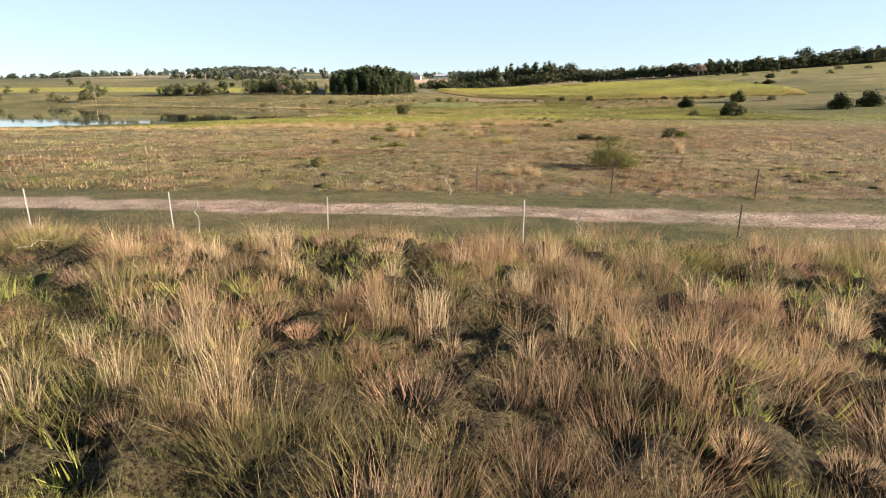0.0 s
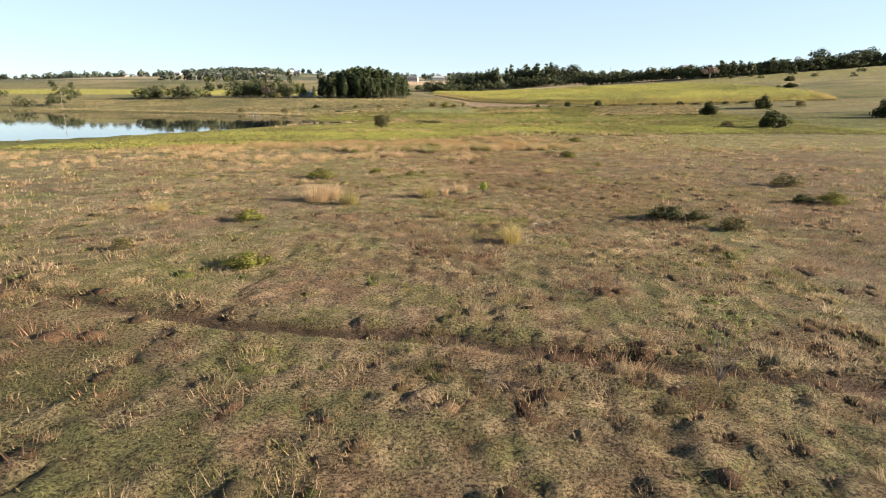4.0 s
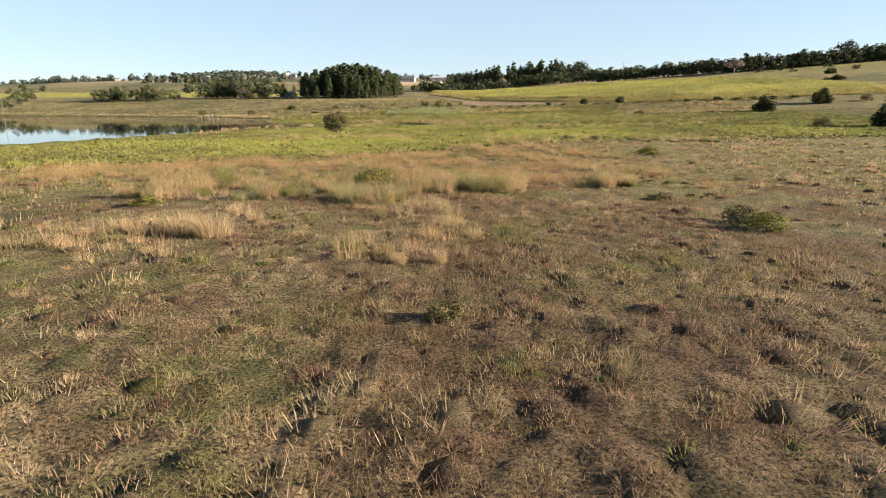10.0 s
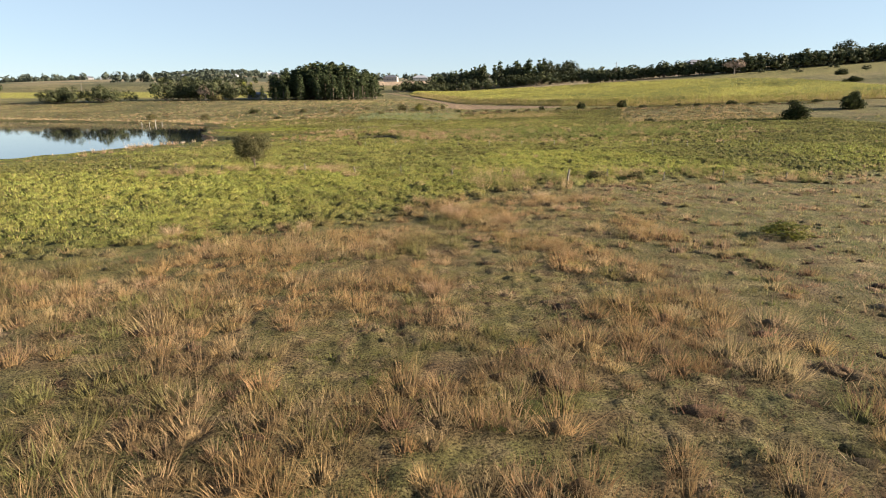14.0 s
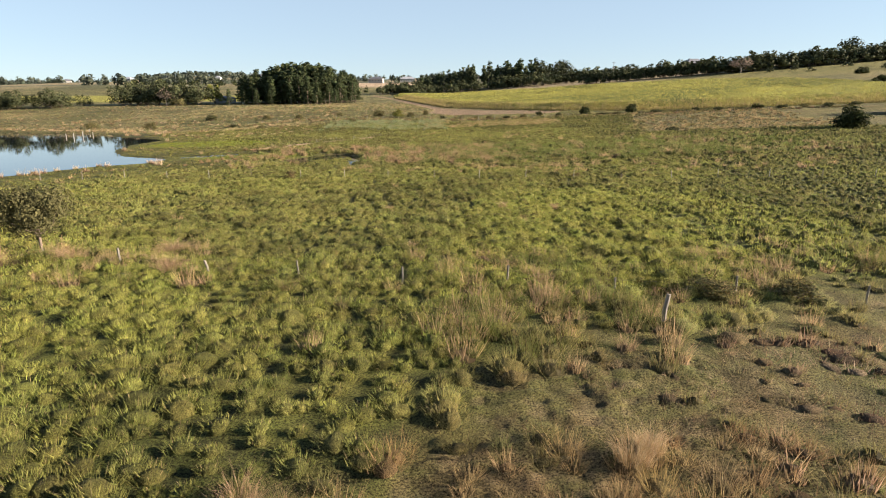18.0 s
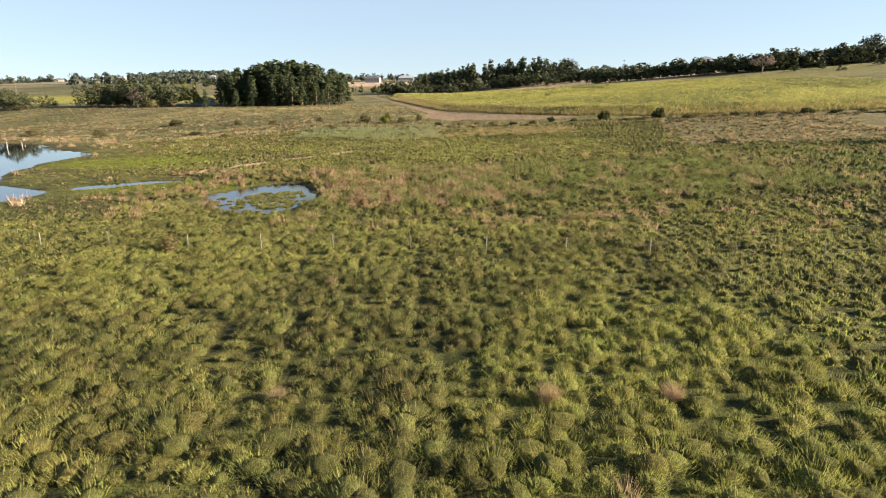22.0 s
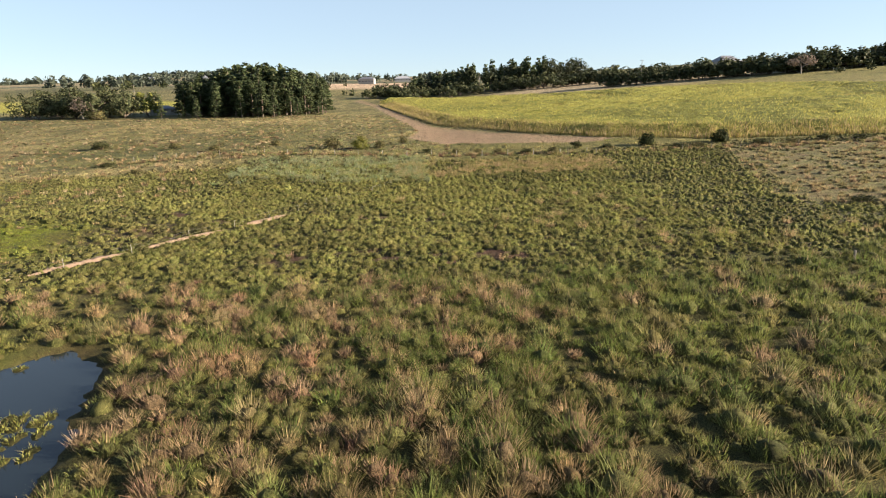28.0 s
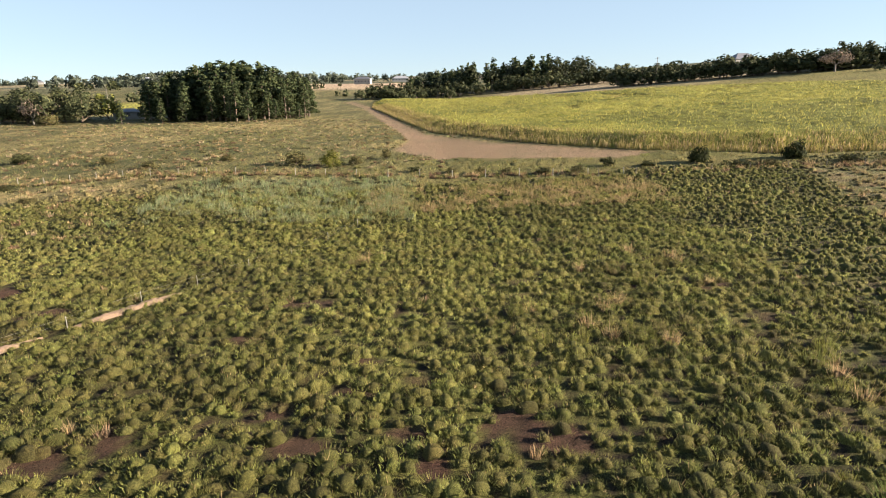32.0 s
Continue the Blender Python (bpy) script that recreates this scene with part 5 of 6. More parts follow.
def broad_meshes(seed, colours, spread=0.45, low=0.25, count=290, bark=BARK, size=0.07):
    """A broad-crowned tree one unit high."""
    rng = np.random.default_rng(seed)
    blobs = []
    for _ in range(24):
        a, r = rng.uniform(0, 6.283), spread * math.sqrt(rng.uniform(0, 1))
        top = 0.92 - 0.35 * (r / spread) ** 2
        blobs.append((math.cos(a) * r, math.sin(a) * r, rng.uniform(low + 0.08, top), rng.uniform(0.09, 0.16)))
    return limbs(rng, low, [b[:3] for b in blobs[::4]], 0.022, bark), mesh_of("crown", *foliage(rng, blobs, count, size, colours), CROWN)


PINE_COL = ((0.03, 0.043, 0.018), (0.048, 0.064, 0.026), (0.075, 0.086, 0.034))
GUM_COL = ((0.05, 0.056, 0.025), (0.075, 0.08, 0.034), (0.04, 0.05, 0.022))
PINES = [pine_meshes(40 + i, PINE_COL) for i in range(5)]
FAR_PINES = [pine_meshes(45 + i, PINE_COL, 480, 0.85) for i in range(4)]
BROADS = [broad_meshes(50 + i, GUM_COL, 0.42, 0.12, 380, size=0.058) for i in range(4)]
NEAR_BROADS = [broad_meshes(54 + i, GUM_COL, 0.42, 0.1, 1100, size=0.032) for i in range(4)]
TALLS = [broad_meshes(60 + i, ((0.035, 0.042, 0.02), (0.05, 0.056, 0.026)), 0.24, 0.3, 600, PALE_BARK, 0.04) for i in range(3)]
PALE_GUM = broad_meshes(70, ((0.2, 0.15, 0.11), (0.26, 0.2, 0.15)), 0.34, 0.35, 700, PALE_BARK, 0.026)
LIME = broad_meshes(71, ((0.14, 0.15, 0.03), (0.19, 0.19, 0.045)), 0.4, 0.15)


def plant(kind, x, y, h, group, label, name="tree", widen=1.0, lift=0.0):
    wood, leaves = kind
    unit = h / 20 if kind in PINES or kind in FAR_PINES else h
    m = Matrix.Translation((x, y, float(land(np.array([x]), np.array([y]))[0]) - 0.3 + lift)) @ pose(0, 0, 0, 0, 0, (x * 131 + y * 71) % 360) @ Matrix.Diagonal((unit * widen, unit * widen, unit, 1))
    return tree_root(name, label, "tree", group, m, wood, leaves)


rng = np.random.default_rng(91)
# pine plantation on the rise
for i in range(88):
    a, r = 2.39996 * i, math.sqrt((i + 0.5) / 88)
    x, y = -69 + 37 * r * math.cos(a) + rng.normal(0, 1), 528 + 27 * r * math.sin(a) + rng.normal(0, 1)
    plant(PINES[i % 5] if r > 0.6 else FAR_PINES[i % 4], x, y, 22.5 * (1.03 - 0.42 * r ** 2.6) * rng.uniform(0.93, 1.05), "pine plantation", "tall dark green pine in a dense plantation", "pine_tree", 1.5)
for i in range(9):
    plant(PINES[i % 5], -104 + i * 8.6 + rng.normal(0, 1.5), 499 + rng.normal(0, 2), rng.uniform(7, 13), "young pines", "young pine at the plantation's edge", "pine_tree", 1.3)
# farm copses on the left slope
for i in range(15):
    plant(NEAR_BROADS[i % 4], rng.uniform(-168, -118), rng.uniform(506, 540), rng.uniform(12, 17), "farm copse", "dark spreading tree in a farm copse", widen=1.15)
plant(LIME, -117, 516, 13, "farm copse", "lime-green leafy tree beside a pale gum")
plant(PALE_GUM, -140, 503, 12, "farm copse", "pale-limbed gum tree with sparse crown")
for i in range(16):
    plant(NEAR_BROADS[i % 4], rng.uniform(-240, -186), rng.uniform(488, 516), rng.uniform(8, 11.5), "dam copse", "dark dense tree above the dam", widen=1.2)
for i in range(16):
    plant(NEAR_BROADS[i % 4], rng.uniform(-390, -270), rng.uniform(440, 560), rng.uniform(7, 12), "left trees", "dark spreading paddock tree", widen=1.2)
# ridge wood: pines in the middle, broad trees rising to one side
for i in range(78):
    x = rng.uniform(-5, 150)
    kind = FAR_PINES[i % 4] if i % 3 else TALLS[i % 3]
    plant(kind, x, 780 + rng.uniform(-24, 24), rng.uniform(17, 26) * (0.75 + 0.3 * smooth(10, 70, x)), "ridge pines", "tall pine in the wood on the ridge", "pine_tree" if i % 3 else "tree", 1.2)
for i in range(44):
    plant(BROADS[i % 4], rng.uniform(-30, 190), rng.uniform(712, 750), rng.uniform(9, 16), "ridge undergrowth", "rounded dark tree below the ridge pines", widen=1.3)
for i in range(230):
    x = 130 + 480 * (i + rng.uniform(0, 1)) / 230
    plant(BROADS[i % 4], x, 612 - 46 * smooth(130, 250, x) + rng.uniform(0, 30) * (1 if i % 4 else 0.2), rng.uniform(10, 14.5), "ridge wood", "dark broad tree in the ridge wood", widen=1.35)
plant(TALLS[0], 403, 716, 21, "", "tall tree standing above the ridge wood", widen=1.5)
plant(TALLS[1], 470, 735, 20, "", "tall open tree above the ridge wood", widen=1.7)
plant(TALLS[2], 520, 742, 22, "", "tall spreading tree above the ridge wood", widen=1.9)
plant(PALE_GUM, 222, 562, 13, "", "pale bare-branched tree on the ridge field", widen=1.4)
for i in range(10):
    plant(BROADS[i % 4], rng.uniform(230, 380), rng.uniform(470, 550), rng.uniform(3, 5), "ridge shrubs", "small bushy tree on the ridge field", widen=1.6)
for i in range(14):
    plant(BROADS[i % 4], rng.uniform(-40, 40), rng.uniform(690, 760), rng.uniform(6, 11), "track trees", "rounded tree beside the cane field", widen=1.2)


def far_wood(name, label, seed, count, x0, x1, y0, y1, high, colours, keep_size=150, part_of=0.45):
    """Distant tree cover as one mesh of lumpy crowns."""
    r = np.random.default_rng(seed)
    x, y = r.uniform(x0, x1, count), r.uniform(y0, y1, count)
    ok = grain(x, y, keep_size, 45) > part_of
    x, y = x[ok], y[ok]
    z = land(x, y)
    h = high * r.uniform(0.6, 1.3, len(x))
    blobs = np.r_[np.c_[x, y, z + h * 0.55, h * 0.42], np.c_[x + r.normal(0, h * 0.3), y, z + h * 0.4, h * 0.36], np.c_[x + r.normal(0, h * 0.25), y, z + h * 0.15, h * 0.35]]
    v, f, c = foliage(r, blobs, 16 * len(blobs), high * 0.2, colours)
    tagged(new(name, mesh_of(name, v, f, c, CROWN)), label, "woodland", kind="stuff")


# distance haze put into the leaf colours, bluer and slightly paler
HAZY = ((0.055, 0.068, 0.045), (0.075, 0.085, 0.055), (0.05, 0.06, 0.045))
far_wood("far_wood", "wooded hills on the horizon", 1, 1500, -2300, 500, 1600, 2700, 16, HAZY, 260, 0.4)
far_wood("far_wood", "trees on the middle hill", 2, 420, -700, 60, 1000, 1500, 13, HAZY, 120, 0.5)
far_wood("far_wood", "low bushland beyond the cane", 3, 160, -560, -20, 640, 980, 8, GUM_COL, 70, 0.52)


# ---- cane field: canopy with leaf blades standing out of it ----
def cane_rise(x, y):
    row = (y - 0.12 * x + 3 * grain(x, y, 40, 87)) / 9.5
    lanes = smooth(0.8, 0.95, np.abs(row % 1.0 - 0.5) * 2) * smooth(0.38, 0.55, grain(x * 0.25, y, 12, 88))
    patch = smooth(0.7, 0.78, rough_grain(x, y, 16, 83))
    return 1.5 + 0.8 * rough_grain(x, y, 3.0, 81) + 0.5 * grain(x, y, 1.3, 89) + 0.35 * grain(x, y, 14, 82) - 0.7 * patch - 1.1 * lanes


cx, cy = np.meshgrid(np.arange(-30, 212, 1.5), axis([(345, 470, 1.0, 1.0), (470, 712, 1.05, 1.01)]))
sd = edge_distance(cx, cy, CANE_EDGE) + 1.2 * (rough_grain(cx, cy, 3, 84) - 0.5)
cz = land(cx, cy) + np.where(sd < 0.3, cane_rise(cx, cy) * smooth(0.3, -9, sd), -0.6)
ci = np.arange(cx.size).reshape(cx.shape)
cq = np.stack([ci[:-1, :-1], ci[:-1, 1:], ci[1:, 1:], ci[1:, :-1]], -1).reshape(-1, 4)
inside = (sd < 0.8).ravel()
cq = cq[inside[cq].any(1)]
used = np.unique(cq)
remap = np.zeros(cx.size, int)
remap[used] = np.arange(len(used))
ccol = tint((0.2, 0.21, 0.05), (0.46, 0.44, 0.1), smooth(0.25, 0.7, 0.5 * rough_grain(cx, cy, 1.4, 85) + 0.5 * grain(cx, cy, 24, 86)))
ccol = tint(ccol, (0.36, 0.26, 0.12), smooth(0.74, 0.82, rough_grain(cx, cy, 16, 83)))
field = thing("cane_field", "tall yellow-green sugar cane crop", "crop", kind="stuff")
part("canopy", mesh_of("canopy", np.stack([cx, cy, cz], -1).reshape(-1, 3)[used], remap[cq], ccol.reshape(-1, 3)[used], EARTH, True), field)
rng = np.random.default_rng(19)
n = 200000
bx, by = rng.uniform(-25, 210, n), 345 + 330 * rng.uniform(0, 1, n) ** 1.7
bd = edge_distance(bx, by, CANE_EDGE) + 1.2 * (rough_grain(bx, by, 3, 84) - 0.5)
ok = bd < -0.2
bx, by, bd = bx[ok], by[ok], bd[ok]
front = smooth(-3, -0.5, bd)
rise = cane_rise(bx, by) * smooth(0.3, -9, bd) * rng.uniform(0.8, 1.0, len(bx))
bcol = tint((0.15, 0.15, 0.03), (0.56, 0.5, 0.12), rng.uniform(0, 1, len(bx)))
bcol = tint(bcol, (0.44, 0.33, 0.15), front * rng.uniform(0, 0.9, len(bx)))
v, f, c = blades(rng, np.c_[bx, by, land(bx, by) + rise - 0.25], rng.uniform(0.5, 1.0, len(bx)), rng.uniform(0.1, 0.2, len(bx)) * (1 + (by - 345) / 150), bcol, 0.9, 1.2)
part("leaf_canopy", mesh_of("leaf_canopy", v, f, c, CANE), field)
spots = []
for (ax, ay), (qx, qy) in zip(CANE_EDGE[:9], CANE_EDGE[1:10]):
    m_ = int(math.hypot(qx - ax, qy - ay) * 60)
    t_ = rng.uniform(0, 1, m_)
    nx_, ny_ = -(qy - ay) / math.hypot(qx - ax, qy - ay), (qx - ax) / math.hypot(qx - ax, qy - ay)
    off = 9.0 * rng.uniform(0, 1, m_) ** 1.5 - 0.1
    spots.append(np.c_[ax + (qx - ax) * t_ + nx_ * off, ay + (qy - ay) * t_ + ny_ * off, off])
spots = np.concatenate(spots)
ecol = tint((0.26, 0.22, 0.06), (0.48, 0.39, 0.14), rng.uniform(0, 1, len(spots)))
dead = rng.uniform(0, 1, len(spots)) < 0.3
ecol[dead] = (0.42, 0.3, 0.16)
edge_rise = 0.75 * cane_rise(spots[:, 0], spots[:, 1]) * smooth(-0.3, 9, spots[:, 2])
v, f, c = blades(rng, np.c_[spots[:, :2], land(spots[:, 0], spots[:, 1]) + edge_rise - 0.05], rng.uniform(0.8, 1.7, len(spots)), rng.uniform(0.06, 0.13, len(spots)), ecol, 0.4, 1.2, True)
part("leaf_edge", mesh_of("leaf_edge", v, f, c, CANE), field)


# ---- fences ----
def picket(high, r, material, lean, name="post", sides=6, seed=0):
    rr = np.random.default_rng(seed)
    top = (math.sin(radians(lean)) * high, rr.normal(0, 0.02), high * math.cos(radians(lean)))
    mid = (top[0] * 0.5 + rr.normal(0, r * 0.2), rr.normal(0, r * 0.2), high * 0.5)
    return tube([(0, 0, -0.35), mid, top], [r * 1.05, r, r * 0.92], sides, material, name)


def star_post(high, w, material, lean):
    """A steel star picket: three ribs round one line, holes left out."""
    bm = bmesh.new()
    for k in range(3):
        a = radians(120 * k + 20)
        d, s = Vector((math.cos(a), math.sin(a), 0)), Vector((-math.sin(a), math.cos(a), 0))
        ring = [d * w - s * w * 0.12, d * w + s * w * 0.12, s * w * 0.12, -s * w * 0.12]
        lo = [bm.verts.new(p + Vector((0, 0, -0.35))) for p in ring]
        hi = [bm.verts.new(p + Vector((math.sin(radians(lean)) * high, 0, high))) for p in ring]
        for i in range(4):
            bm.faces.new((lo[i], lo[(i + 1) % 4], hi[(i + 1) % 4], hi[i]))
        bm.faces.new(hi)
    bmesh.ops.recalc_face_normals(bm, faces=bm.faces)
    me = bpy.data.meshes.new("post")
    bm.to_mesh(me)
    bm.free()
    me.materials.append(material)
    return me


def fence(name, label, posts, heights, maker, wires, wire_material=STEEL, radius=0.002, sag=0.03):
    """Posts at (x, y, lean) with strands strung between their tops and below."""
    root = thing(name, label, "fence")
    feet = []
    for i, (x, y, lean) in enumerate(posts):
        z = height_at(x, y)
        feet.append(Vector((x, y, z)))
        part("post", maker(i, lean), root, at=Matrix.Translation((x, y, z)))
    for share in wires:
        pts, rad = [], []
        for a, b in zip(feet, feet[1:]):
            for k in range(4):
                p = a.lerp(b, k / 4)
                drop = sag * 4 * (k / 4) * (1 - k / 4)
                pts.append(p + Vector((0, 0.0, heights * share - drop)))
                rad.append(radius)
        pts.append(feet[-1] + Vector((0, 0, heights * share)))
        rad.append(radius)
        part("wire", tube(pts, rad, 3, wire_material, "wire"), root)
    return root


near_posts = [(x, 18.35 - 0.1 * x, l) for x, l in ((-32.4, 1), (-26.8, -2), (-21.3, 1), (-15.7, -2.5), (-10.9, -2), (-6.0, 0.5), (-0.2, 0), (5.7, 1.5), (11.5, 0), (17.2, 2), (23.0, -1))]
fence("roadside_fence", "thin pale steel picket and wire roadside fence", near_posts, 1.25,
      lambda i, lean: star_post(1.3, 0.024, STEEL if i in (7, 8) else GALV, lean), (0.95, 0.7, 0.45, 0.22))
far_posts = [(x, 28.15 - 0.11 * x, l) for x, l in ((-39.2, 0), (-33.6, 2), (-28.0, -1), (-22.4, 1), (-16.9, 0), (-11.8, -1.5), (-6.7, -2), (-1.1, 0), (4.8, 1), (10.8, 1.5), (16.6, 0), (22.4, -1), (28.2, 0), (34.0, 1))]
fence("paddock_fence", "dark rusted steel picket and wire paddock fence", far_posts, 1.2,
      lambda i, lean: star_post(1.25, 0.03, STEEL, lean), (0.95, 0.7, 0.45, 0.2))
old_posts = [(-30.0, 184.6, 3), (-24.5, 184.0, -2), (-19.0, 183.0, 0), (-9.6, 182.9, -8), (-3.7, 180.3, -14), (1.3, 179.2, -6), (6.6, 178.4, 2), (11.8, 177.6, 4), (16.7, 176.1, 0), (22.0, 175.2, 1), (27.2, 173.9, 2), (33.2, 174.2, -2), (39.0, 173.5, 3)]
fence("old_fence", "weathered wooden posts of an old marsh fence", old_posts, 0.85,
      lambda i, lean: picket(1.0 if i % 2 else 0.85, 0.075 if i in (3, 4) else 0.05, OLD_WOOD, lean, seed=i), (0.85, 0.5), STEEL, 0.003, 0.06)
tagged_post = thing("gate_post", "thick weathered grey wooden gate post, leaning", "post")
tagged_post.matrix_basis = Matrix.Translation((17.3, 171.7, height_at(17.3, 171.7)))
part("shaft", picket(1.35, 0.1, OLD_WOOD, 6, "shaft", 8, 3), tagged_post)
white_posts = [(x, y, l) for x, y, l in ((-58, 227.5, 0), (-52.5, 227.3, 1), (-47.0, 227.0, -1), (-41.5, 226.8, 2), (-36.0, 226.5, 0), (-30.5, 226.2, -1), (-25.0, 225.8, 1), (-19.6, 225.4, 0), (-14.0, 224.6, -2), (-7.7, 223.6, 2), (-2.2, 223.3, -1), (3.2, 222.7, 0), (8.9, 222.1, -3), (14.3, 221.0, 1), (19.8, 220.1, 1), (25.3, 219.0, 0), (30.6, 217.9, 1), (36.2, 217.2, 0), (41.4, 216.7, -1), (47.0, 216.0, 0), (52.6, 215.2, 1), (58.2, 214.5, 0))]
fence("marsh_fence", "thin pale wooden posts and wire across green marsh", white_posts, 1.1,
      lambda i, lean: picket(1.05, 0.038, PALE_POST if i % 4 else OLD_WOOD, lean, seed=20 + i), (0.9, 0.6, 0.3), STEEL, 0.003)
strip_posts = [(-24.4, 276.0, 0), (-20.6, 281.0, 1), (-16.8, 286.4, -1), (-13.2, 292.4, 0), (-9.9, 298.1, 2), (-7.0, 303.4, 0), (-4.0, 307.4, -1), (-0.9, 312.1, 1), (2.1, 316.8, 0), (4.9, 322.8, 0), (7.6, 328.6, 0)]
fence("electric_fence", "thin electric fence stakes beside a strip of straw", strip_posts, 0.95,
      lambda i, lean: picket(1.0, 0.03, PALE_POST, lean, seed=50 + i), (0.92, 0.55), GALV, 0.003)
hedge_posts = [(-62 + 5.5 * i, 372.5 - 1.0 * i, (i * 37) % 7 - 3) for i in range(21)]
fence("headland_fence", "pale posts of the fence below the headland", hedge_posts, 1.2,
      lambda i, lean: picket(1.3, 0.07, PALE_POST, lean, seed=80 + i), (0.9, 0.5), STEEL, 0.004)
right_posts = [(44 + 6.0 * i, 352.6 - 0.35 * i, (i * 29) % 7 - 3) for i in range(14)]
fence("cane_fence", "weathered posts along the cane headland", right_posts, 1.1,
      lambda i, lean: picket(1.15, 0.06, OLD_WOOD, lean, seed=120 + i), (0.9, 0.5), STEEL, 0.004)
lone = thing("survey_post", "single weathered post in the marsh", "post")
lone.matrix_basis = Matrix.Translation((51.7, 276.0, height_at(51.7, 276.0)))
part("shaft", picket(1.1, 0.11, OLD_WOOD, 0, "shaft", 7, 9), lone)


def crooked_stake(x, y, high, seed, label):
    rr = np.random.default_rng(seed)
    root = thing("crooked_stake", label, "stake", "crooked stakes", Matrix.Translation((x, y, height_at(x, y))))
    pts = [(0, 0, -0.3)] + [(rr.normal(0, 0.05) + 0.06 * math.sin(k * 1.7), rr.normal(0, 0.03), high * (k + 1) / 6) for k in range(6)]
    part("stem", tube(pts, [0.032, 0.03, 0.028, 0.025, 0.02, 0.016, 0.012], 6, PALE_POST, "stem"), root)
    p = Vector(pts[4])
    part("fork", tube([p, p + Vector((0.09, 0, 0.2)), p + Vector((0.1, 0.03, 0.42))], [0.016, 0.012, 0.006], 5, PALE_POST, "fork"), root)


crooked_stake(-10.3, 19.8, 1.0, 1, "crooked bleached branch used as a fence stake")
crooked_stake(1.4, 18.4, 1.0, 2, "crooked bleached branch used as a fence stake")
crooked_stake(-2.4, 27.45, 1.05, 3, "crooked bleached branch used as a fence stake")


def fallen_branch(x, y, length, turn, seed, label):
    """A bleached branch on the grass, bent, with forked twigs."""
    rr = np.random.default_rng(seed)
    root = thing("fallen_branch", label, "branch", "fallen branches", Matrix.Translation((x, y, height_at(x, y) + 0.08)) @ pose(0, 0, 0, 0, 0, turn))
    pts = [Vector((length * (k / 5 - 0.5), rr.normal(0, 0.08), 0.05 + rr.uniform(0, 0.12))) for k in range(6)]
    part("stem", tube(pts, [0.024, 0.022, 0.018, 0.014, 0.01, 0.006], 6, PALE_POST, "stem"), root)
    for k in (1, 2, 3, 4):
        side = rr.choice((-1, 1))
        a = pts[k]
        part("twig", tube([a, a + Vector((0.18, 0.16 * side, 0.1)), a + Vector((0.42, 0.3 * side, 0.26 + rr.normal(0, 0.05)))], [0.014, 0.01, 0.004], 5, PALE_POST, "twig"), root)


fallen_branch(5.0, 62.9, 0.8, 25, 1, "bleached dead branch lying in the dry pasture")
fallen_branch(-13.2, 17.0, 1.6, 70, 2, "bleached dead branch lying in roadside weeds")
for i, (x, y) in enumerate(((-100.3, 334), (-95.5, 329.5), (-96.3, 335.5), (-96.7, 342), (-106.5, 358))):
    ob = thing("pond_stake", "pale bleached stake standing in the dam", "stake", "pond stakes", Matrix.Translation((x, y, -1.4)))
    part("shaft", picket(2.1 + 0.3 * (i % 3), 0.13, PALE_POST, (i * 31) % 9 - 4, "shaft", 6, 150 + i), ob)


# ---- straw strip: long low broken windrow beside the electric fence ----
def windrow(a, b, wide, seed):
    rr = np.random.default_rng(seed)
    a, b = Vector((*a, 0)), Vector((*b, 0))
    n = max(6, int((b - a).length / 0.35))
    d = (b - a).normalized()
    s = Vector((-d.y, d.x, 0))
    prof = [(-0.5, 0.0), (-0.36, 0.13), (-0.05, 0.2), (0.3, 0.15), (0.5, 0.0)]
    v, f = [], []
    for i in range(n + 1):
        p = a.lerp(b, i / n) + s * rr.normal(0, 0.015)
        taper = min(1.0, 0.3 + 3 * min(i, n - i) / n)
        g = 0.6 * float(land(np.array([p.x]), np.array([p.y]))[0]) + 0.4 * height_at(p.x, p.y) + 0.2
        for u, h in prof:
            q = p + s * u * wide * 0.85 * taper * rr.uniform(0.85, 1.15)
            v.append((q.x, q.y, g - 0.06 + (h + (0.05 if h else -0.1)) * taper * rr.uniform(0.8, 1.25)))
    for i in range(n):
        for k in range(4):
            o = i * 5 + k
            f.append((o, o + 5, o + 6, o + 1))
    return mesh_of("mound", v, np.array(f), None, STRAW, False)


for i, (a, b, w) in enumerate((((-25.5, 273.5), (-23.2, 277.8), 0.8), ((-22.6, 278.8), (-17.4, 286.4), 0.75), ((-16.6, 287.6), (-10.6, 296.4), 0.8), ((-9.6, 298), (-4.6, 305.3), 0.85))):
    ob = thing("straw_strip", "long low strip of bleached straw on green marsh", "straw", "straw strips")
    part("mound", windrow(a, b, w, i), ob)


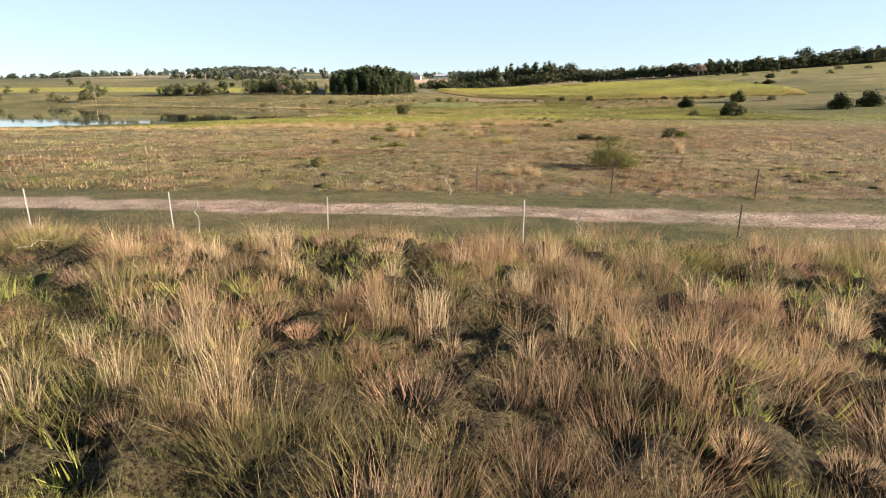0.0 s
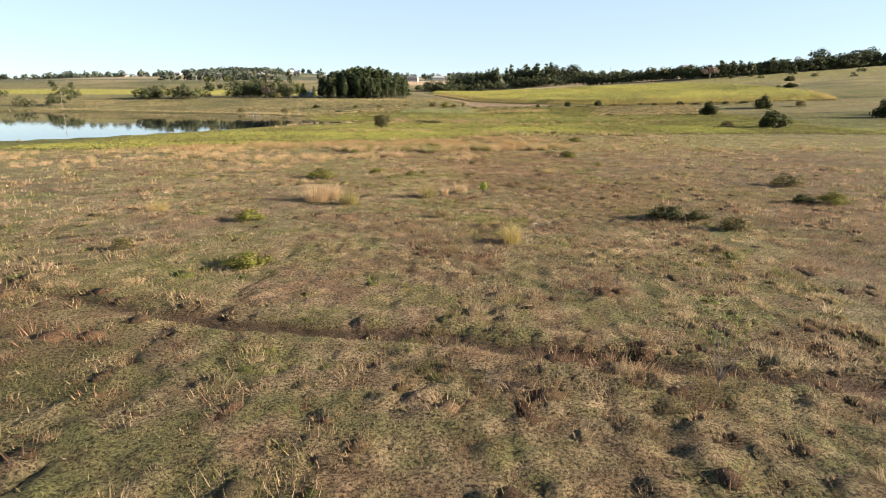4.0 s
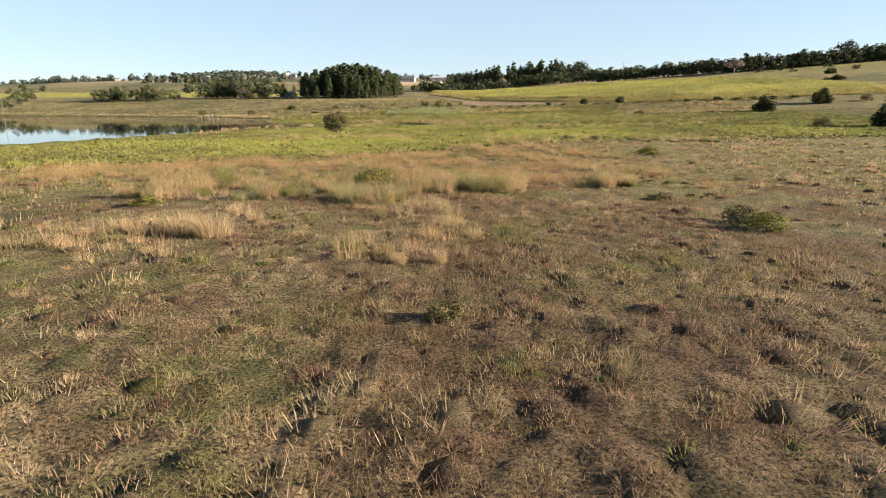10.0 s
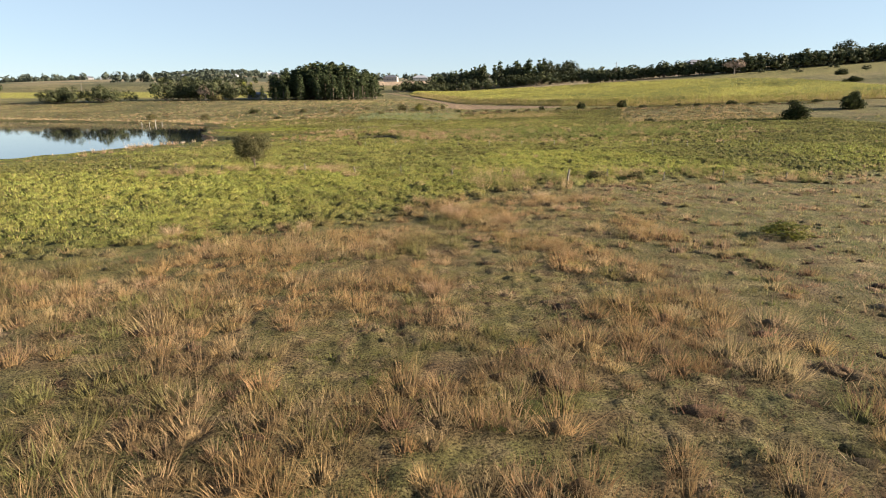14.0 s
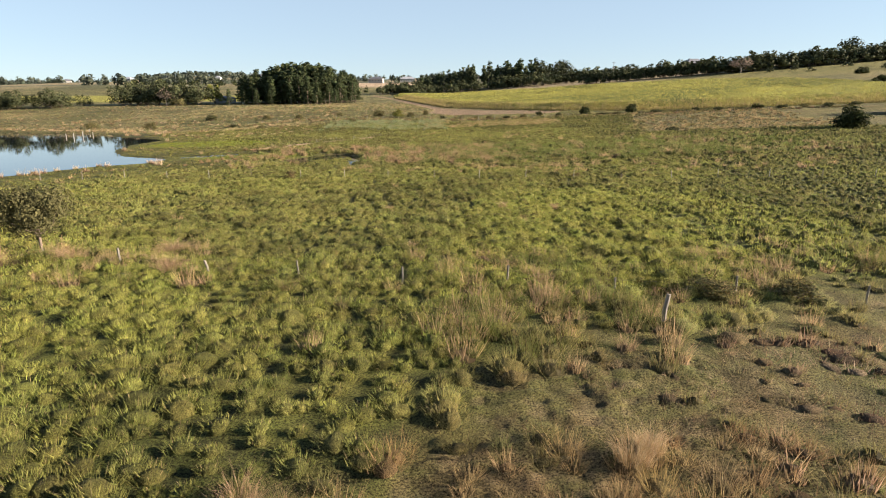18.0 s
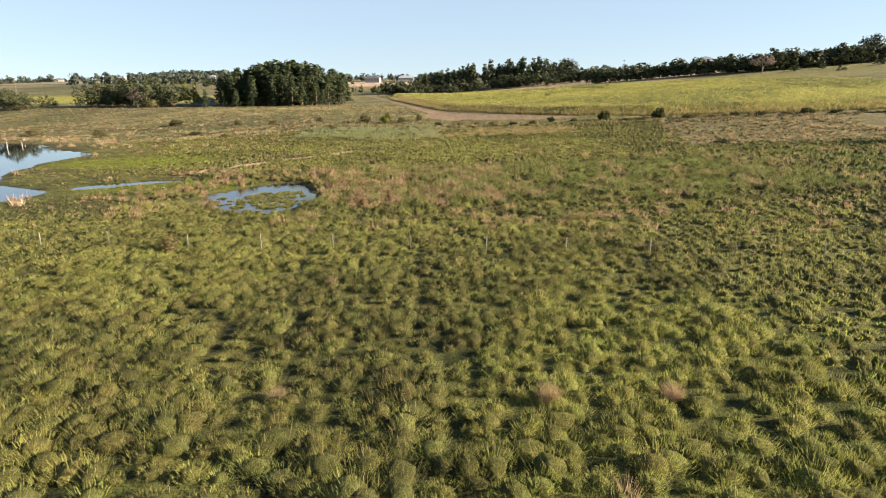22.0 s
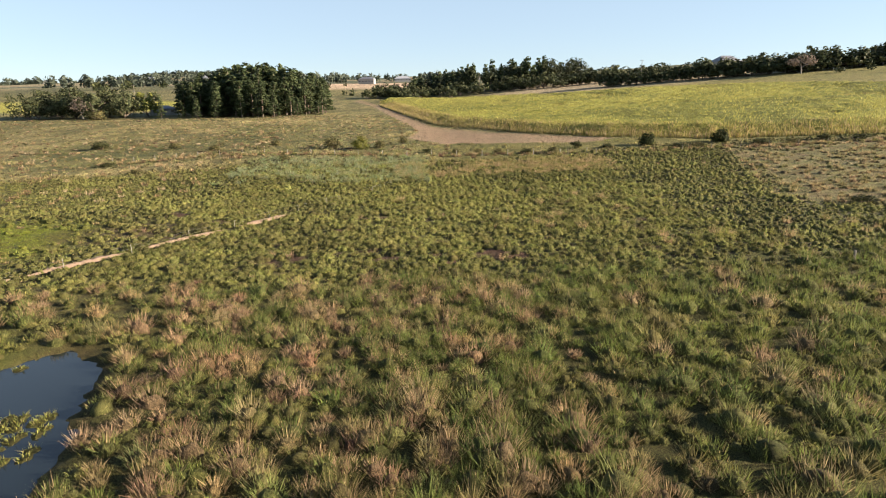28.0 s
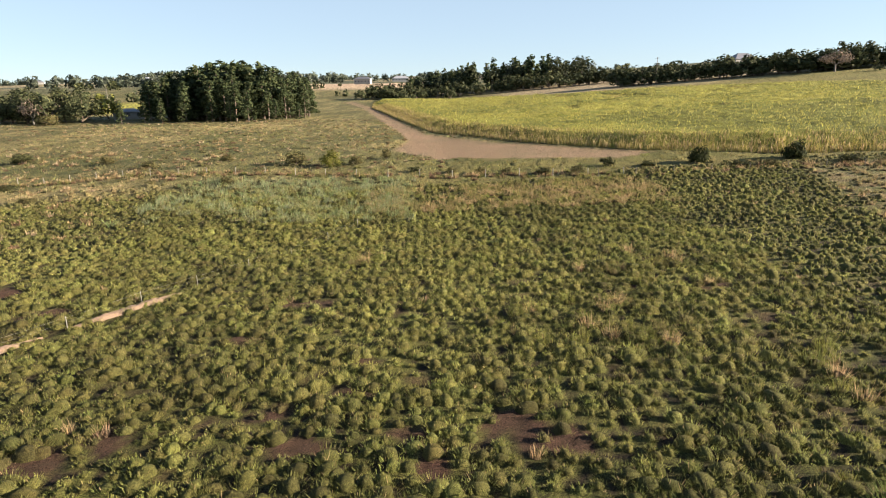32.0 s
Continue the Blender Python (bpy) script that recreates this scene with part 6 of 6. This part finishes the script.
# ---- far buildings and poles ----
def house(x, y, wx, wy, h, turn, roof_mat, label, roof_h=2.2):
    root = thing("house", label, "house", "", Matrix.Translation((x, y, float(land(np.array([x]), np.array([y]))[0]) - 0.5)) @ pose(0, 0, 0, 0, 0, turn))
    wall = part("wall", box(wx, wy, h + 0.5, WALL, "wall"), root)
    bm = bmesh.new()
    o = 0.6
    lo = [bm.verts.new((sx * (wx / 2 + o), sy * (wy / 2 + o), h + 0.5)) for sx, sy in ((-1, -1), (1, -1), (1, 1), (-1, 1))]
    hi = [bm.verts.new((sx * (wx / 2 - wy / 2 if wx > wy else wx * 0.1), 0, h + 0.5 + roof_h)) for sx in (-1, 1)]
    for q in ((lo[0], lo[1], hi[1], hi[0]), (lo[2], lo[3], hi[0], hi[1]), (lo[1], lo[2], hi[1]), (lo[3], lo[0], hi[0]), tuple(lo[::-1])):
        bm.faces.new(q)
    bmesh.ops.recalc_face_normals(bm, faces=bm.faces)
    me = bpy.data.meshes.new("roof")
    bm.to_mesh(me)
    bm.free()
    me.materials.append(roof_mat)
    part("roof", me, root)
    count = max(2, int(wx / 4))
    for i in range(count):
        part("window", box(1.4, 0.12, 1.3, GLASS, "window"), root, at=Matrix.Translation((-wx / 2 + wx * (i + 0.5) / count, -wy / 2 - 0.03, h * 0.45 + 0.5)))
    return root


house(272, 750, 22, 13, 7, 12, DARK_ROOF, "large pale house with dark hipped roof above the ridge trees", 5)
house(-22, 1230, 26, 12, 5, 0, ROOF, "pale house on the wooded hilltop", 4)
house(-60, 1015, 20, 10, 6, -10, DARK_ROOF, "house on the middle hill", 3)
rng = np.random.default_rng(44)
for i in range(22):
    x, y = rng.uniform(-2100, -500), rng.uniform(1700, 2400)
    house(x, y, rng.uniform(16, 30), rng.uniform(10, 15), rng.uniform(5, 8), rng.uniform(-30, 30), ROOF if i % 3 else DARK_ROOF, "distant pale house on the wooded hills", 5)
house(-116, 532, 12, 8, 3.2, 20, DARK_ROOF, "low farm shed under dark trees", 1.5)


def pole(x, y, high):
    root = thing("power_pole", "wooden power pole with cross-arm", "power pole", "power poles", Matrix.Translation((x, y, float(land(np.array([x]), np.array([y]))[0]))))
    part("shaft", tube([(0, 0, -0.5), (0, 0, high * 0.5), (0, 0, high)], [0.2, 0.17, 0.13], 7, OLD_WOOD, "shaft"), root)
    part("cross_arm", box(2.4, 0.12, 0.14, OLD_WOOD, "cross_arm", 0.02), root, at=Matrix.Translation((0, 0, high - 0.7)))
    for sx in (-1, -0.5, 0.5, 1):
        part("insulator", tube([(0, 0, 0), (0, 0, 0.12), (0, 0, 0.24)], [0.05, 0.07, 0.04], 6, PALE_POST, "insulator"), root, at=Matrix.Translation((sx, 0, high - 0.58)))


for x, y, h in ((-247, 420, 15), (292, 590, 13), (150, 610, 15), (-330, 700, 15), (60, 745, 14), (-180, 640, 14), (-420, 480, 14)):
    pole(x, y, h)
